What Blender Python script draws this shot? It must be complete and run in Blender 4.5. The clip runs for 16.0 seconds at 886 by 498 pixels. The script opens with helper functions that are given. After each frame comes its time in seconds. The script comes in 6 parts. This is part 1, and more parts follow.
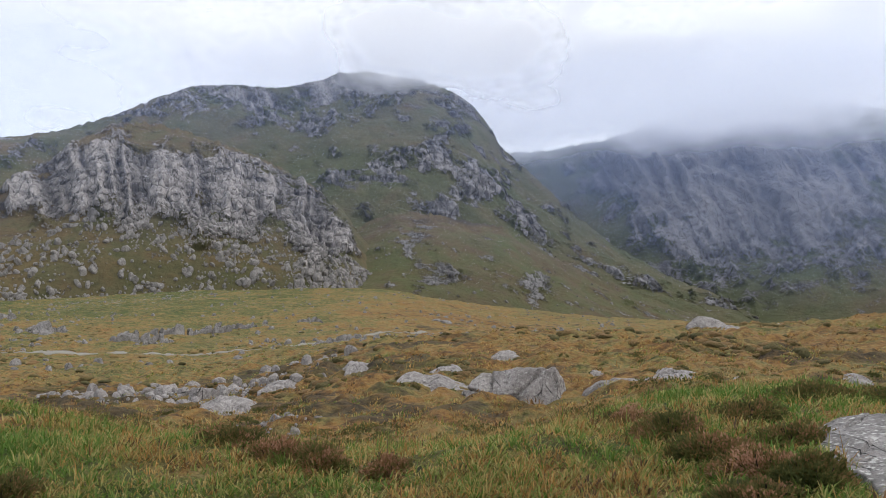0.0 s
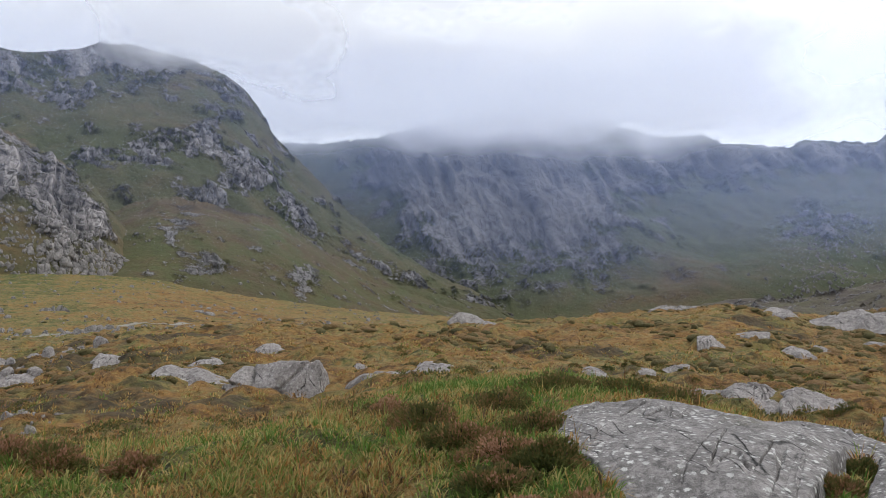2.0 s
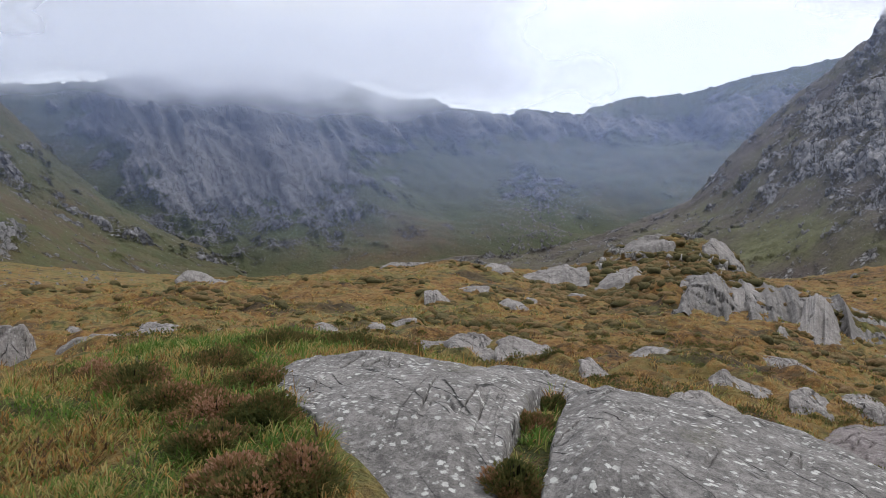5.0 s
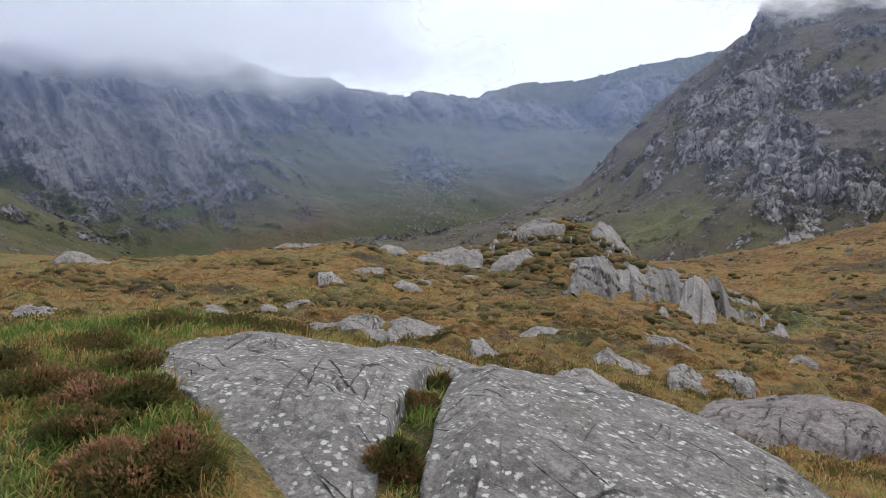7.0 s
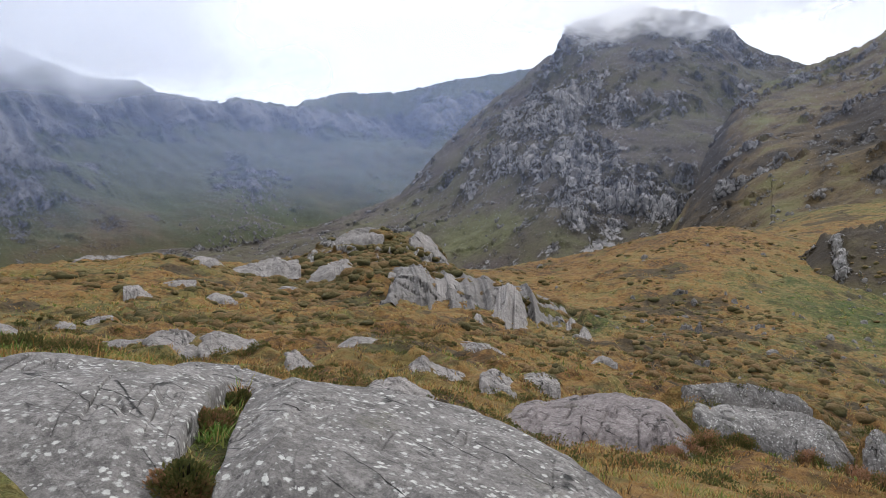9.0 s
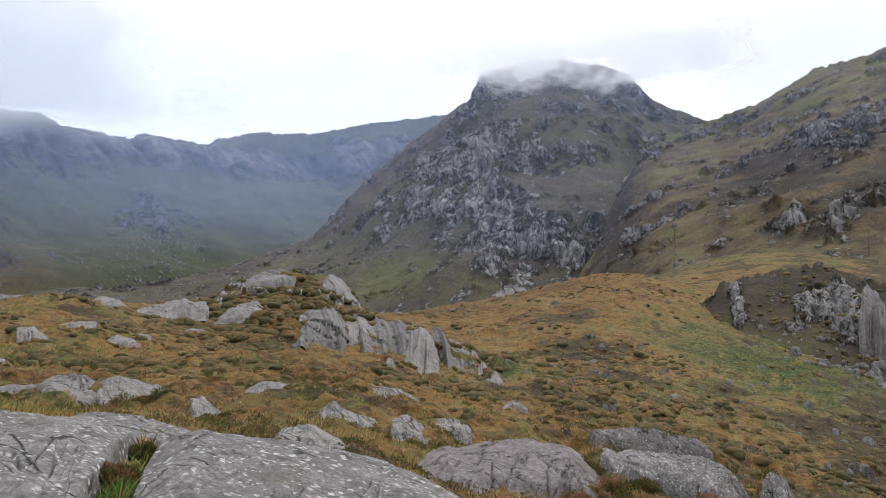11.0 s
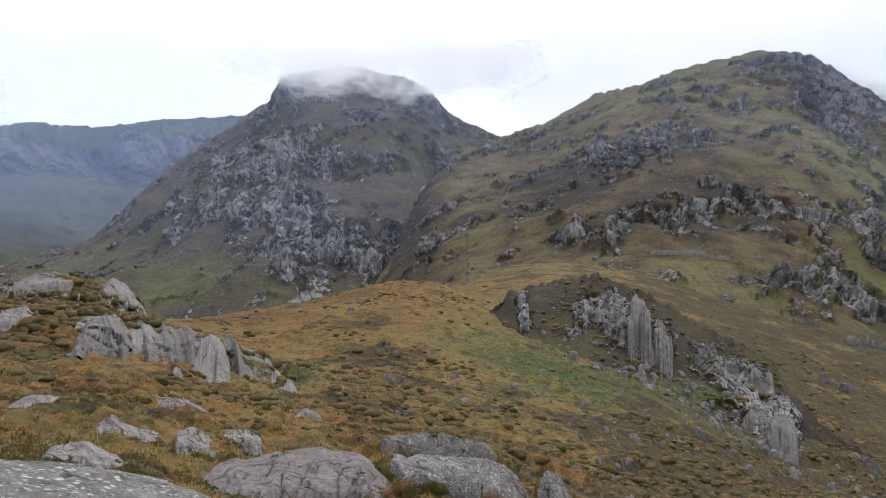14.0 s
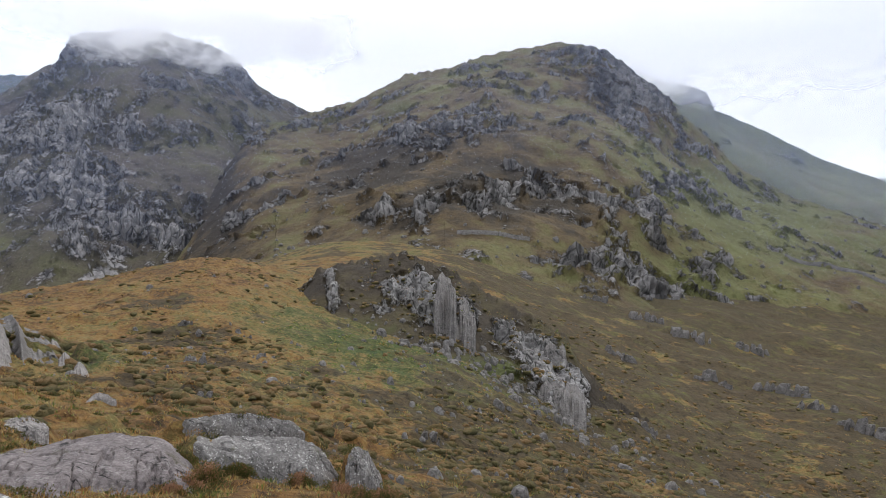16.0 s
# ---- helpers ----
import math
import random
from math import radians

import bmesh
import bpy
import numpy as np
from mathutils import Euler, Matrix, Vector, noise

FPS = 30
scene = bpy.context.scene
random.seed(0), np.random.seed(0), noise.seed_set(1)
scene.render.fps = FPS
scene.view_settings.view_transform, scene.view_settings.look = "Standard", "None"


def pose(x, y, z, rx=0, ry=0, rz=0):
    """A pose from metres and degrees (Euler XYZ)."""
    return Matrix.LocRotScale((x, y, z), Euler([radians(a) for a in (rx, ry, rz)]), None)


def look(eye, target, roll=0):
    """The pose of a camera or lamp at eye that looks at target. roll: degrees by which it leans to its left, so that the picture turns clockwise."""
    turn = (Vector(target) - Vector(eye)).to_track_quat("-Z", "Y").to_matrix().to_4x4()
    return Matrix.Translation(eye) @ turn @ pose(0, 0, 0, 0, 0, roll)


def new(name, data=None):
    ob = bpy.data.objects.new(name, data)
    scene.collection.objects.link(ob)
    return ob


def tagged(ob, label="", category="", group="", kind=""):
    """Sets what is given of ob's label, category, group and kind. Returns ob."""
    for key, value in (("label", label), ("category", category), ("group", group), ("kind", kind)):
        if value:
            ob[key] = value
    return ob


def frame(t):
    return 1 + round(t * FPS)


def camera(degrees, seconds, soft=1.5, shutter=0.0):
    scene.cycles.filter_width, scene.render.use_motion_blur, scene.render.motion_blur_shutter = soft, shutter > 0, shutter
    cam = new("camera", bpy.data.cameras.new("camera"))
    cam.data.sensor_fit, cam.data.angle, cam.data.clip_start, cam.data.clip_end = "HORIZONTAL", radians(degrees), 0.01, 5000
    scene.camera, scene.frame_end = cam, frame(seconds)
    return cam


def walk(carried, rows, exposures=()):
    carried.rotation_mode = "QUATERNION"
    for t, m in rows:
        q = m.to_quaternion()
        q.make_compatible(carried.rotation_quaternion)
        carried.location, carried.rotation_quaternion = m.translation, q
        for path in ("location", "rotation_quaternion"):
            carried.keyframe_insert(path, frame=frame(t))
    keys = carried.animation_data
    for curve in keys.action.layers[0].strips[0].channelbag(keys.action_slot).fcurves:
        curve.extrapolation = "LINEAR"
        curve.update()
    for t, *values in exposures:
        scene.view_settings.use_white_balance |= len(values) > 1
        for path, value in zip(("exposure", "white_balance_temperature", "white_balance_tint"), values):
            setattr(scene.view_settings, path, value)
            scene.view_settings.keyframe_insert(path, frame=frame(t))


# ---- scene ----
# The eye stands at the origin, EYE metres over the turf; bearings are degrees clockwise from +y.
EYE = 1.6
cam = camera(56.83, 16.0, soft=0.75)
PATH = [
    (0, 0.013, 0.034, 0.008, -0.01, 4.99, -0.02),
    (0.5, 0.027, 0.027, 0.003, -4.33, 4.87, -0.51),
    (1, 0.039, 0.038, 0.004, -9.02, 4.86, -0.84),
    (1.5, 0.052, 0.049, -0.003, -12.80, 4.77, -1.07),
    (2, 0.051, 0.045, -0.001, -16.13, 4.69, -1.01),
    (2.5, 0.050, 0.043, -0.004, -18.46, 4.59, -1.08),
    (3, 0.061, 0.016, -0.011, -21.96, 3.92, -1.23),
    (3.5, 0.092, 0.031, -0.016, -26.76, 3.30, -1.00),
    (4, 0.130, 0.047, -0.018, -30.58, 2.80, -0.75),
    (6.5, 0.169, -0.015, -0.027, -38.82, 0.87, -0.41),
    (7, 0.185, -0.024, -0.029, -41.82, 0.72, -0.56),
    (7.5, 0.203, -0.035, -0.030, -45.42, 0.58, -0.52),
    (8, 0.263, -0.057, -0.030, -48.98, 0.17, -0.59),
    (8.5, 0.297, -0.079, -0.029, -51.38, 0.71, -0.54),
    (9, 0.301, -0.110, -0.024, -54.33, 1.46, 0.17),
    (9.5, 0.302, -0.125, -0.016, -57.10, 2.53, 0.54),
    (10, 0.292, -0.134, -0.010, -59.32, 4.17, 0.18),
    (12.5, 0.169, -0.133, 0.085, -63.36, 2.91, -0.67),
    (13, 0.202, -0.168, 0.082, -69.43, 4.13, -0.75),
    (13.5, 0.188, -0.194, 0.071, -72.20, 4.92, -0.70),
    (14, 0.193, -0.208, 0.074, -74.56, 5.03, -0.40),
    (14.5, 0.201, -0.228, 0.067, -77.08, 4.72, -0.25),
    (15, 0.214, -0.233, 0.093, -80.26, 4.22, 0.00),
    (15.5, 0.198, -0.214, 0.093, -84.94, 3.95, -0.06),
    (16, 0.170, -0.170, 0.069, -87.86, 3.55, -0.16),
]
walk(cam, [(t, pose(x, y, EYE + z, 90 + p, r, w)) for t, x, y, z, w, p, r in PATH],
     exposures=[(0, 0.25), (3.5, 0.12), (7, 0.18), (9.5, 0.26), (12.5, 0.14), (16, 0.2)])

# ---- sky and light: high overcast, brighter to the east ----
SUN_EL, SUN_AZ = 50.0, 95.0


def bearing(a, r=1.0):
    return r * math.sin(radians(a)), r * math.cos(radians(a))


world = bpy.data.worlds.new("overcast_sky")
scene.world = world
world.use_nodes = True
wn, wl = world.node_tree.nodes, world.node_tree.links
wn.clear()
sky = wn.new("ShaderNodeTexSky")
sky.sky_type, sky.sun_disc = "NISHITA", False
sky.sun_elevation, sky.sun_rotation = radians(SUN_EL), radians(SUN_AZ)
sky.dust_density, sky.air_density = 1.0, 1.0
wtc = wn.new("ShaderNodeTexCoord")
wmap = wn.new("ShaderNodeMapping")
wmap.inputs["Scale"].default_value = (1.0, 1.0, 2.2)
wl.new(wtc.outputs["Generated"], wmap.inputs["Vector"])
wnoise = wn.new("ShaderNodeTexNoise")
wnoise.inputs["Scale"].default_value = 1.8
wnoise.inputs["Detail"].default_value = 3
wnoise.inputs["Roughness"].default_value = 0.5
wl.new(wmap.outputs[0], wnoise.inputs["Vector"])
wramp = wn.new("ShaderNodeValToRGB")
wramp.color_ramp.elements[0].position, wramp.color_ramp.elements[1].position = 0.3, 0.72
wramp.color_ramp.elements[0].color = (0.84, 0.85, 0.90, 1)
wramp.color_ramp.elements[1].color = (1.03, 1.03, 1.04, 1)
wl.new(wnoise.outputs["Fac"], wramp.inputs[0])
# brightness swells towards the veiled sun
wdot = wn.new("ShaderNodeVectorMath")
wdot.operation = "DOT_PRODUCT"
bx, by = bearing(SUN_AZ)
wdot.inputs[1].default_value = (bx * 0.8, by * 0.8, 0.6)
wl.new(wtc.outputs["Generated"], wdot.inputs[0])
wmr = wn.new("ShaderNodeMapRange")
wmr.inputs["From Min"].default_value, wmr.inputs["From Max"].default_value = -0.2, 1.0
wmr.inputs["To Min"].default_value, wmr.inputs["To Max"].default_value = 0.82, 1.15
wl.new(wdot.outputs["Value"], wmr.inputs["Value"])
wmul = wn.new("ShaderNodeMix")
wmul.data_type, wmul.blend_type = "RGBA", "MULTIPLY"
wmul.inputs["Factor"].default_value = 1.0
wl.new(wramp.outputs["Color"], wmul.inputs["A"])
wl.new(wmr.outputs["Result"], wmul.inputs["B"])
wback = wn.new("ShaderNodeBackground")
wback.inputs["Strength"].default_value = 0.90
wl.new(wmul.outputs["Result"], wback.inputs["Color"])
wsky = wn.new("ShaderNodeBackground")
wsky.inputs["Strength"].default_value = 0.05
wl.new(sky.outputs["Color"], wsky.inputs["Color"])
wadd = wn.new("ShaderNodeAddShader")
wl.new(wback.outputs[0], wadd.inputs[0])
wl.new(wsky.outputs[0], wadd.inputs[1])
wout = wn.new("ShaderNodeOutputWorld")
wl.new(wadd.outputs[0], wout.inputs["Surface"])

sun = new("veiled_sun", bpy.data.lights.new("veiled_sun", "SUN"))
sun.data.energy, sun.data.angle, sun.data.color = 1.1, radians(25), (1.0, 0.97, 0.92)
sx, sy = bearing(SUN_AZ, math.cos(radians(SUN_EL)))
sun.matrix_world = look((sx * 50, sy * 50, 50 * math.sin(radians(SUN_EL)) + 60), (0, 0, 60))


# ---- noise on arrays of points ----
def hash01(ix, iy, iz, seed):
    h = ix.astype(np.uint32) * np.uint32(374761393) + iy.astype(np.uint32) * np.uint32(668265263) + iz.astype(np.uint32) * np.uint32(2147483647) + np.uint32(seed * 1274126177 & 0xFFFFFFFF)
    h = (h ^ (h >> np.uint32(13))) * np.uint32(1274126177)
    h = (h ^ (h >> np.uint32(16))) * np.uint32(2246822519)
    return ((h ^ (h >> np.uint32(15))) & np.uint32(0xFFFFFF)).astype(np.float32) / np.float32(0x1000000)


def value_noise(p, seed=0):
    """Smooth noise of -1 to 1 at points p (..., 3)."""
    i = np.floor(p)
    f = (p - i).astype(np.float32)
    i = i.astype(np.int32)
    w = f * f * f * (f * (f * 6 - 15) + 10)
    out = 0
    for dx in (0, 1):
        for dy in (0, 1):
            for dz in (0, 1):
                k = (w[..., 0] if dx else 1 - w[..., 0]) * (w[..., 1] if dy else 1 - w[..., 1]) * (w[..., 2] if dz else 1 - w[..., 2])
                out = out + k * hash01(i[..., 0] + dx, i[..., 1] + dy, i[..., 2] + dz, seed)
    return out * 2 - 1


TURN = np.array(Euler((0.6, 0.9, 1.3)).to_matrix())


def fbm(p, octaves=4, seed=0, gain=0.5):
    out, amp, total = 0, 1.0, 0.0
    for o in range(octaves):
        out = out + amp * value_noise(p, seed + o * 17)
        total += amp
        amp *= gain
        p = (p @ TURN.T) * 2.03 + 11.7
    return out / total


def ridged(p, octaves=4, seed=0):
    out, amp, total = 0, 1.0, 0.0
    for o in range(octaves):
        out = out + amp * (1 - 2.2 * np.abs(value_noise(p, seed + o * 13)))
        total += amp
        amp *= 0.5
        p = p * 2.1 + 5.3
    return out / total


def cells(p, seed=0):
    """Worley cells: distance to the nearest seed, gap to the second, a random number per cell."""
    i = np.floor(p - 0.5).astype(np.int32)
    f1 = np.full(p.shape[:-1], 9.0, np.float32)
    f2 = f1.copy()
    rid = np.zeros_like(f1)
    for dx in (0, 1):
        for dy in (0, 1):
            for dz in (0, 1):
                c = i + np.array((dx, dy, dz), np.int32)
                d = 0
                for k in range(3):
                    d = d + (c[..., k] + hash01(c[..., 0], c[..., 1], c[..., 2], seed + 7 * k) - p[..., k]) ** 2
                d = np.sqrt(d)
                closer = d < f1
                f2 = np.where(closer, f1, np.minimum(f2, d))
                rid = np.where(closer, hash01(c[..., 0], c[..., 1], c[..., 2], seed + 31), rid)
                f1 = np.where(closer, d, f1)
    return f1, f2 - f1, rid


def smooth01(x, a, b):
    t = np.clip((x - a) / (b - a), 0, 1)
    return t * t * (3 - 2 * t)


# ---- meshes ----
def raw_mesh(name, verts, faces_flat, counts, mat, smooth=True, **layers):
    me = bpy.data.meshes.new(name)
    verts = np.asarray(verts, np.float32)
    me.vertices.add(len(verts))
    me.vertices.foreach_set("co", verts.ravel())
    me.loops.add(len(faces_flat))
    me.loops.foreach_set("vertex_index", np.asarray(faces_flat, np.int32))
    me.polygons.add(len(counts))
    starts = np.zeros(len(counts), np.int32)
    starts[1:] = np.cumsum(counts)[:-1]
    me.polygons.foreach_set("loop_start", starts)
    me.update(calc_edges=True)
    me.polygons.foreach_set("use_smooth", np.full(len(counts), smooth))
    for key, value in layers.items():
        at = me.attributes.new(key, "FLOAT", "POINT")
        at.data.foreach_set("value", np.asarray(value, np.float32).ravel())
    me.materials.append(mat)
    me.validate()
    return me


def grid_mesh(name, P, mat, **layers):
    """A sheet from an array of points (nu, nv, 3)."""
    nu, nv = P.shape[:2]
    k = np.arange(nu * nv).reshape(nu, nv)
    f = np.stack([k[:-1, :-1], k[1:, :-1], k[1:, 1:], k[:-1, 1:]], -1).reshape(-1, 4)
    return raw_mesh(name, P.reshape(-1, 3), f.ravel(), np.full(len(f), 4), mat, True, **{a: b.ravel() for a, b in layers.items()})


def normals_of(P):
    du = np.gradient(P, axis=0)
    dv = np.gradient(P, axis=1)
    n = np.cross(du, dv)
    n /= np.linalg.norm(n, axis=-1, keepdims=True) + 1e-9
    return n * np.where(n[..., 2:3] < 0, -1, 1)


# ---- materials ----
class Nodes:
    """Small helper for node trees."""

    def __init__(self, name):
        self.mat = bpy.data.materials.new(name)
        self.mat.use_nodes = True
        self.tree = self.mat.node_tree
        self.tree.nodes.clear()

    def node(self, kind, **inputs):
        n = self.tree.nodes.new(kind)
        for key, value in inputs.items():
            key = key.replace("_", " ")
            if isinstance(value, bpy.types.NodeSocket):
                self.tree.links.new(value, n.inputs[key])
            else:
                n.inputs[key].default_value = value
        return n

    def noise(self, scale, detail=4, rough=0.55, stretch=(1, 1, 1), turn=(0, 0, 0), warp=0.0):
        g = self.node("ShaderNodeNewGeometry")
        m = self.node("ShaderNodeMapping", Vector=g.outputs["Position"], Scale=stretch, Rotation=turn)
        n = self.node("ShaderNodeTexNoise", Vector=m.outputs[0], Scale=scale, Detail=detail, Roughness=rough, Distortion=warp)
        return n.outputs["Fac"]

    def voronoi(self, scale, feature="F1", stretch=(1, 1, 1), turn=(0, 0, 0), out="Distance"):
        g = self.node("ShaderNodeNewGeometry")
        m = self.node("ShaderNodeMapping", Vector=g.outputs["Position"], Scale=stretch, Rotation=turn)
        v = self.tree.nodes.new("ShaderNodeTexVoronoi")
        v.feature = feature
        self.tree.links.new(m.outputs[0], v.inputs["Vector"])
        v.inputs["Scale"].default_value = scale
        return v.outputs[out]

    def layer(self, name):
        n = self.tree.nodes.new("ShaderNodeAttribute")
        n.attribute_name = name
        return n.outputs["Fac"]

    def ramp(self, fac, *stops):
        n = self.node("ShaderNodeValToRGB", Fac=fac)
        e = n.color_ramp.elements
        while len(e) < len(stops):
            e.new(0.5)
        for k, (at, c) in enumerate(stops):
            e[k].position = at
            e[k].color = (c, c, c, 1) if isinstance(c, (int, float)) else (*c, 1)
        return n.outputs["Color"]

    def math(self, op, a, b=0.0):
        n = self.tree.nodes.new("ShaderNodeMath")
        n.operation = op
        for k, value in enumerate((a, b)):
            if isinstance(value, bpy.types.NodeSocket):
                self.tree.links.new(value, n.inputs[k])
            else:
                n.inputs[k].default_value = value
        return n.outputs[0]

    def mix(self, fac, a, b, blend="MIX"):
        n = self.tree.nodes.new("ShaderNodeMix")
        n.data_type, n.blend_type = "RGBA", blend
        for key, value in ((0, fac), (6, a), (7, b)):
            if isinstance(value, bpy.types.NodeSocket):
                self.tree.links.new(value, n.inputs[key])
            elif key == 0:
                n.inputs[0].default_value = value
            else:
                n.inputs[key].default_value = (*value, 1)
        return n.outputs[2]

    def finish(self, color, rough=0.85, height=None, bump=0.0, distance=1.0, sheen=0.0):
        b = self.node("ShaderNodeBsdfPrincipled", Roughness=rough)
        if isinstance(color, bpy.types.NodeSocket):
            self.tree.links.new(color, b.inputs["Base Color"])
        else:
            b.inputs["Base Color"].default_value = (*color, 1)
        b.inputs["Specular IOR Level"].default_value = 0.25
        if height is not None:
            k = self.node("ShaderNodeBump", Strength=bump, Distance=distance, Height=height)
            self.tree.links.new(k.outputs[0], b.inputs["Normal"])
        o = self.node("ShaderNodeOutputMaterial", Surface=b.outputs[0])
        return self.mat


def hill_material(name, size, rock_a, rock_b, turf_stops, lean=0.0, stretch=0.3):
    """Crag and turf: the layer "rock" says where bare rock lies, "warm" where the sward is bracken-brown."""
    m = Nodes(name)
    streak = m.noise(1 / (size * 1.2), 6, 0.65, (1, 1, stretch), (0, lean, 0))
    fine = m.noise(1 / (size * 0.35), 5, 0.7)
    broad = m.noise(1 / (size * 9), 4, 0.6)
    patch = m.noise(1 / (size * 2.6), 6, 0.66)
    crack = m.voronoi(1 / (size * 0.9), "DISTANCE_TO_EDGE", (1, 1, 0.45), (0, lean, 0))
    grainy = m.math("ADD", m.math("MULTIPLY", streak, 0.55), m.math("MULTIPLY", m.layer("seam"), 0.45))
    rock = m.mix(m.ramp(grainy, (0.34, 0.0), (0.66, 1.0)), rock_a, rock_b)
    rock = m.mix(m.ramp(fine, (0.25, 0.55), (0.6, 1.0)), (0.0, 0.0, 0.0), rock)
    rock = m.mix(m.ramp(crack, (0.0, 0.85), (0.05, 0.0)), rock, (0.045, 0.045, 0.04))
    warm = m.math("ADD", m.layer("warm"), m.math("MULTIPLY", m.math("SUBTRACT", patch, 0.5), 1.5))
    turf = m.ramp(warm, *turf_stops)
    turf = m.mix(m.ramp(fine, (0.3, 0.6), (0.62, 1.15)), (0.0, 0.0, 0.0), turf)
    turf = m.mix(m.ramp(broad, (0.35, 0.0), (0.7, 0.4)), turf, (0.06, 0.05, 0.035))
    edge = m.math("ADD", m.layer("rock"), m.math("ADD", m.math("MULTIPLY", m.math("SUBTRACT", patch, 0.5), 1.1), m.math("MULTIPLY", m.math("SUBTRACT", fine, 0.5), 0.9)))
    bare = m.ramp(edge, (0.46, 0.0), (0.56, 1.0))
    col = m.mix(bare, turf, rock)
    h = m.math("ADD", m.math("MULTIPLY", fine, 0.7), m.math("ADD", m.math("MULTIPLY", streak, m.math("ADD", bare, 0.25)), m.math("MULTIPLY", m.math("MULTIPLY", m.math("MINIMUM", crack, 0.1), bare), 4.0)))
    return m.finish(col, 0.9, h, 0.8, size * 0.35)


MOSSY = ((0.1, (0.065, 0.076, 0.028)), (0.4, (0.095, 0.088, 0.038)), (0.65, (0.125, 0.09, 0.04)), (0.9, (0.06, 0.047, 0.034)))
mat_crag = hill_material("pale_crag", 6, (0.08, 0.075, 0.072), (0.38, 0.352, 0.33), MOSSY, 0.1)
mat_wall = hill_material("dark_headwall", 11, (0.03, 0.03, 0.033), (0.22, 0.212, 0.212), MOSSY, 0.5, 0.2)
mat_ridge = hill_material("craggy_ridge", 11, (0.075, 0.075, 0.078), (0.30, 0.29, 0.29), MOSSY, 0.3, 0.3)
mat_heathery = hill_material("heathery_hillside", 9, (0.12, 0.115, 0.115), (0.42, 0.40, 0.39), ((0.1, (0.145, 0.145, 0.068)), (0.4, (0.125, 0.112, 0.072)), (0.7, (0.112, 0.092, 0.078)), (0.95, (0.088, 0.073, 0.066))), 0.1)
mat_green = hill_material("grassy_hillside", 7, (0.085, 0.08, 0.078), (0.32, 0.305, 0.295), ((0.1, (0.17, 0.175, 0.065)), (0.35, (0.17, 0.15, 0.062)), (0.55, (0.135, 0.095, 0.048)), (0.8, (0.05, 0.04, 0.03))), -0.1)
mat_spur = hill_material("mossy_spur", 6, (0.075, 0.072, 0.072), (0.27, 0.26, 0.255), ((0.1, (0.075, 0.088, 0.03)), (0.4, (0.095, 0.085, 0.036)), (0.6, (0.10, 0.07, 0.036)), (0.85, (0.045, 0.037, 0.028))), -0.1)
mat_knoll = hill_material("knoll_heath_and_rock", 1.5, (0.16, 0.15, 0.14), (0.46, 0.435, 0.41), ((0.1, (0.12, 0.125, 0.036)), (0.38, (0.17, 0.135, 0.05)), (0.62, (0.19, 0.11, 0.04)), (0.85, (0.07, 0.052, 0.03))), 0.3, 0.5)
mat_scarp = hill_material("scarp_heath_and_rock", 2.2, (0.12, 0.113, 0.107), (0.46, 0.44, 0.42), ((0.1, (0.10, 0.115, 0.034)), (0.4, (0.095, 0.078, 0.036)), (0.65, (0.065, 0.05, 0.032)), (0.9, (0.045, 0.036, 0.027))), 0.2, 0.3)


# ---- ground ----
sections = {}


def section(a, *rz):
    """A line of the plan outward from the eye: bearing, then distance and height over eye level."""
    sections[a] = rz


section(-180, (0, -1.6), (10, -2), (60, -6), (200, -10), (600, 10), (4600, 10))
section(-70, (0, -1.6), (10, -1.3), (40, -4), (150, -6), (330, 2), (600, 25), (4600, 0))
section(-28, (0, -1.6), (4, -1.45), (10, -0.85), (16, -1.7), (60, -5.8), (110, -6.6), (160, -6.7), (230, -4), (330, 2), (450, 12), (700, 12), (4600, -20))
section(-15, (0, -1.6), (4, -1.5), (7, -0.93), (14, -2.4), (40, -4.6), (80, -5.7), (160, -6.7), (230, -3), (330, 8), (450, 18), (700, 12), (4600, -20))
section(-5, (0, -1.6), (4, -1.5), (6.5, -1.08), (12, -2.0), (25, -2.9), (45, -3.0), (75, -1.9), (110, -4), (200, -3), (330, 8), (450, 20), (700, 12), (4600, -20))
section(5, (0, -1.6), (4, -1.5), (6.5, -0.88), (12, -2.0), (27, -2.95), (45, -2.6), (80, -1.0), (120, -3.5), (250, -3), (400, 5), (700, 12), (4600, -20))
section(15, (0, -1.6), (3.2, -1.5), (4.5, -1.15), (6, -0.95), (10, -0.87), (16, -1.6), (30, -2.2), (60, -1.6), (95, -0.9), (130, -3), (300, -4), (500, 0), (4600, -20))
section(27, (0, -1.6), (3.2, -1.45), (4.2, -1.05), (5.2, -0.9), (8, -0.82), (11, -0.78), (16, -1.5), (36, -2.6), (60, -1.6), (95, 0.5), (130, -2), (400, -4), (4600, -20))
section(35, (0, -1.6), (3.2, -1.5), (4.2, -1.2), (5.2, -1.0), (8, -0.95), (12, -1.25), (20, -2.1), (34, -3.15), (60, -2.0), (95, 1.8), (140, -2), (400, -4), (4600, -20))
section(45, (0, -1.6), (3.2, -1.5), (4.2, -1.25), (5.2, -1.05), (7, -1.0), (9, -1.35), (14, -2.1), (34, -3.3), (70, -2.9), (90, -1.4), (105, 0.8), (150, -1), (400, 3), (4600, -20))
section(50.5, (0, -1.6), (4, -1.5), (8, -1.45), (14, -2.4), (34, -3.5), (70, -2.9), (86, -1.2), (102, 3.6), (120, 2), (160, -2), (400, 2), (4600, -20))
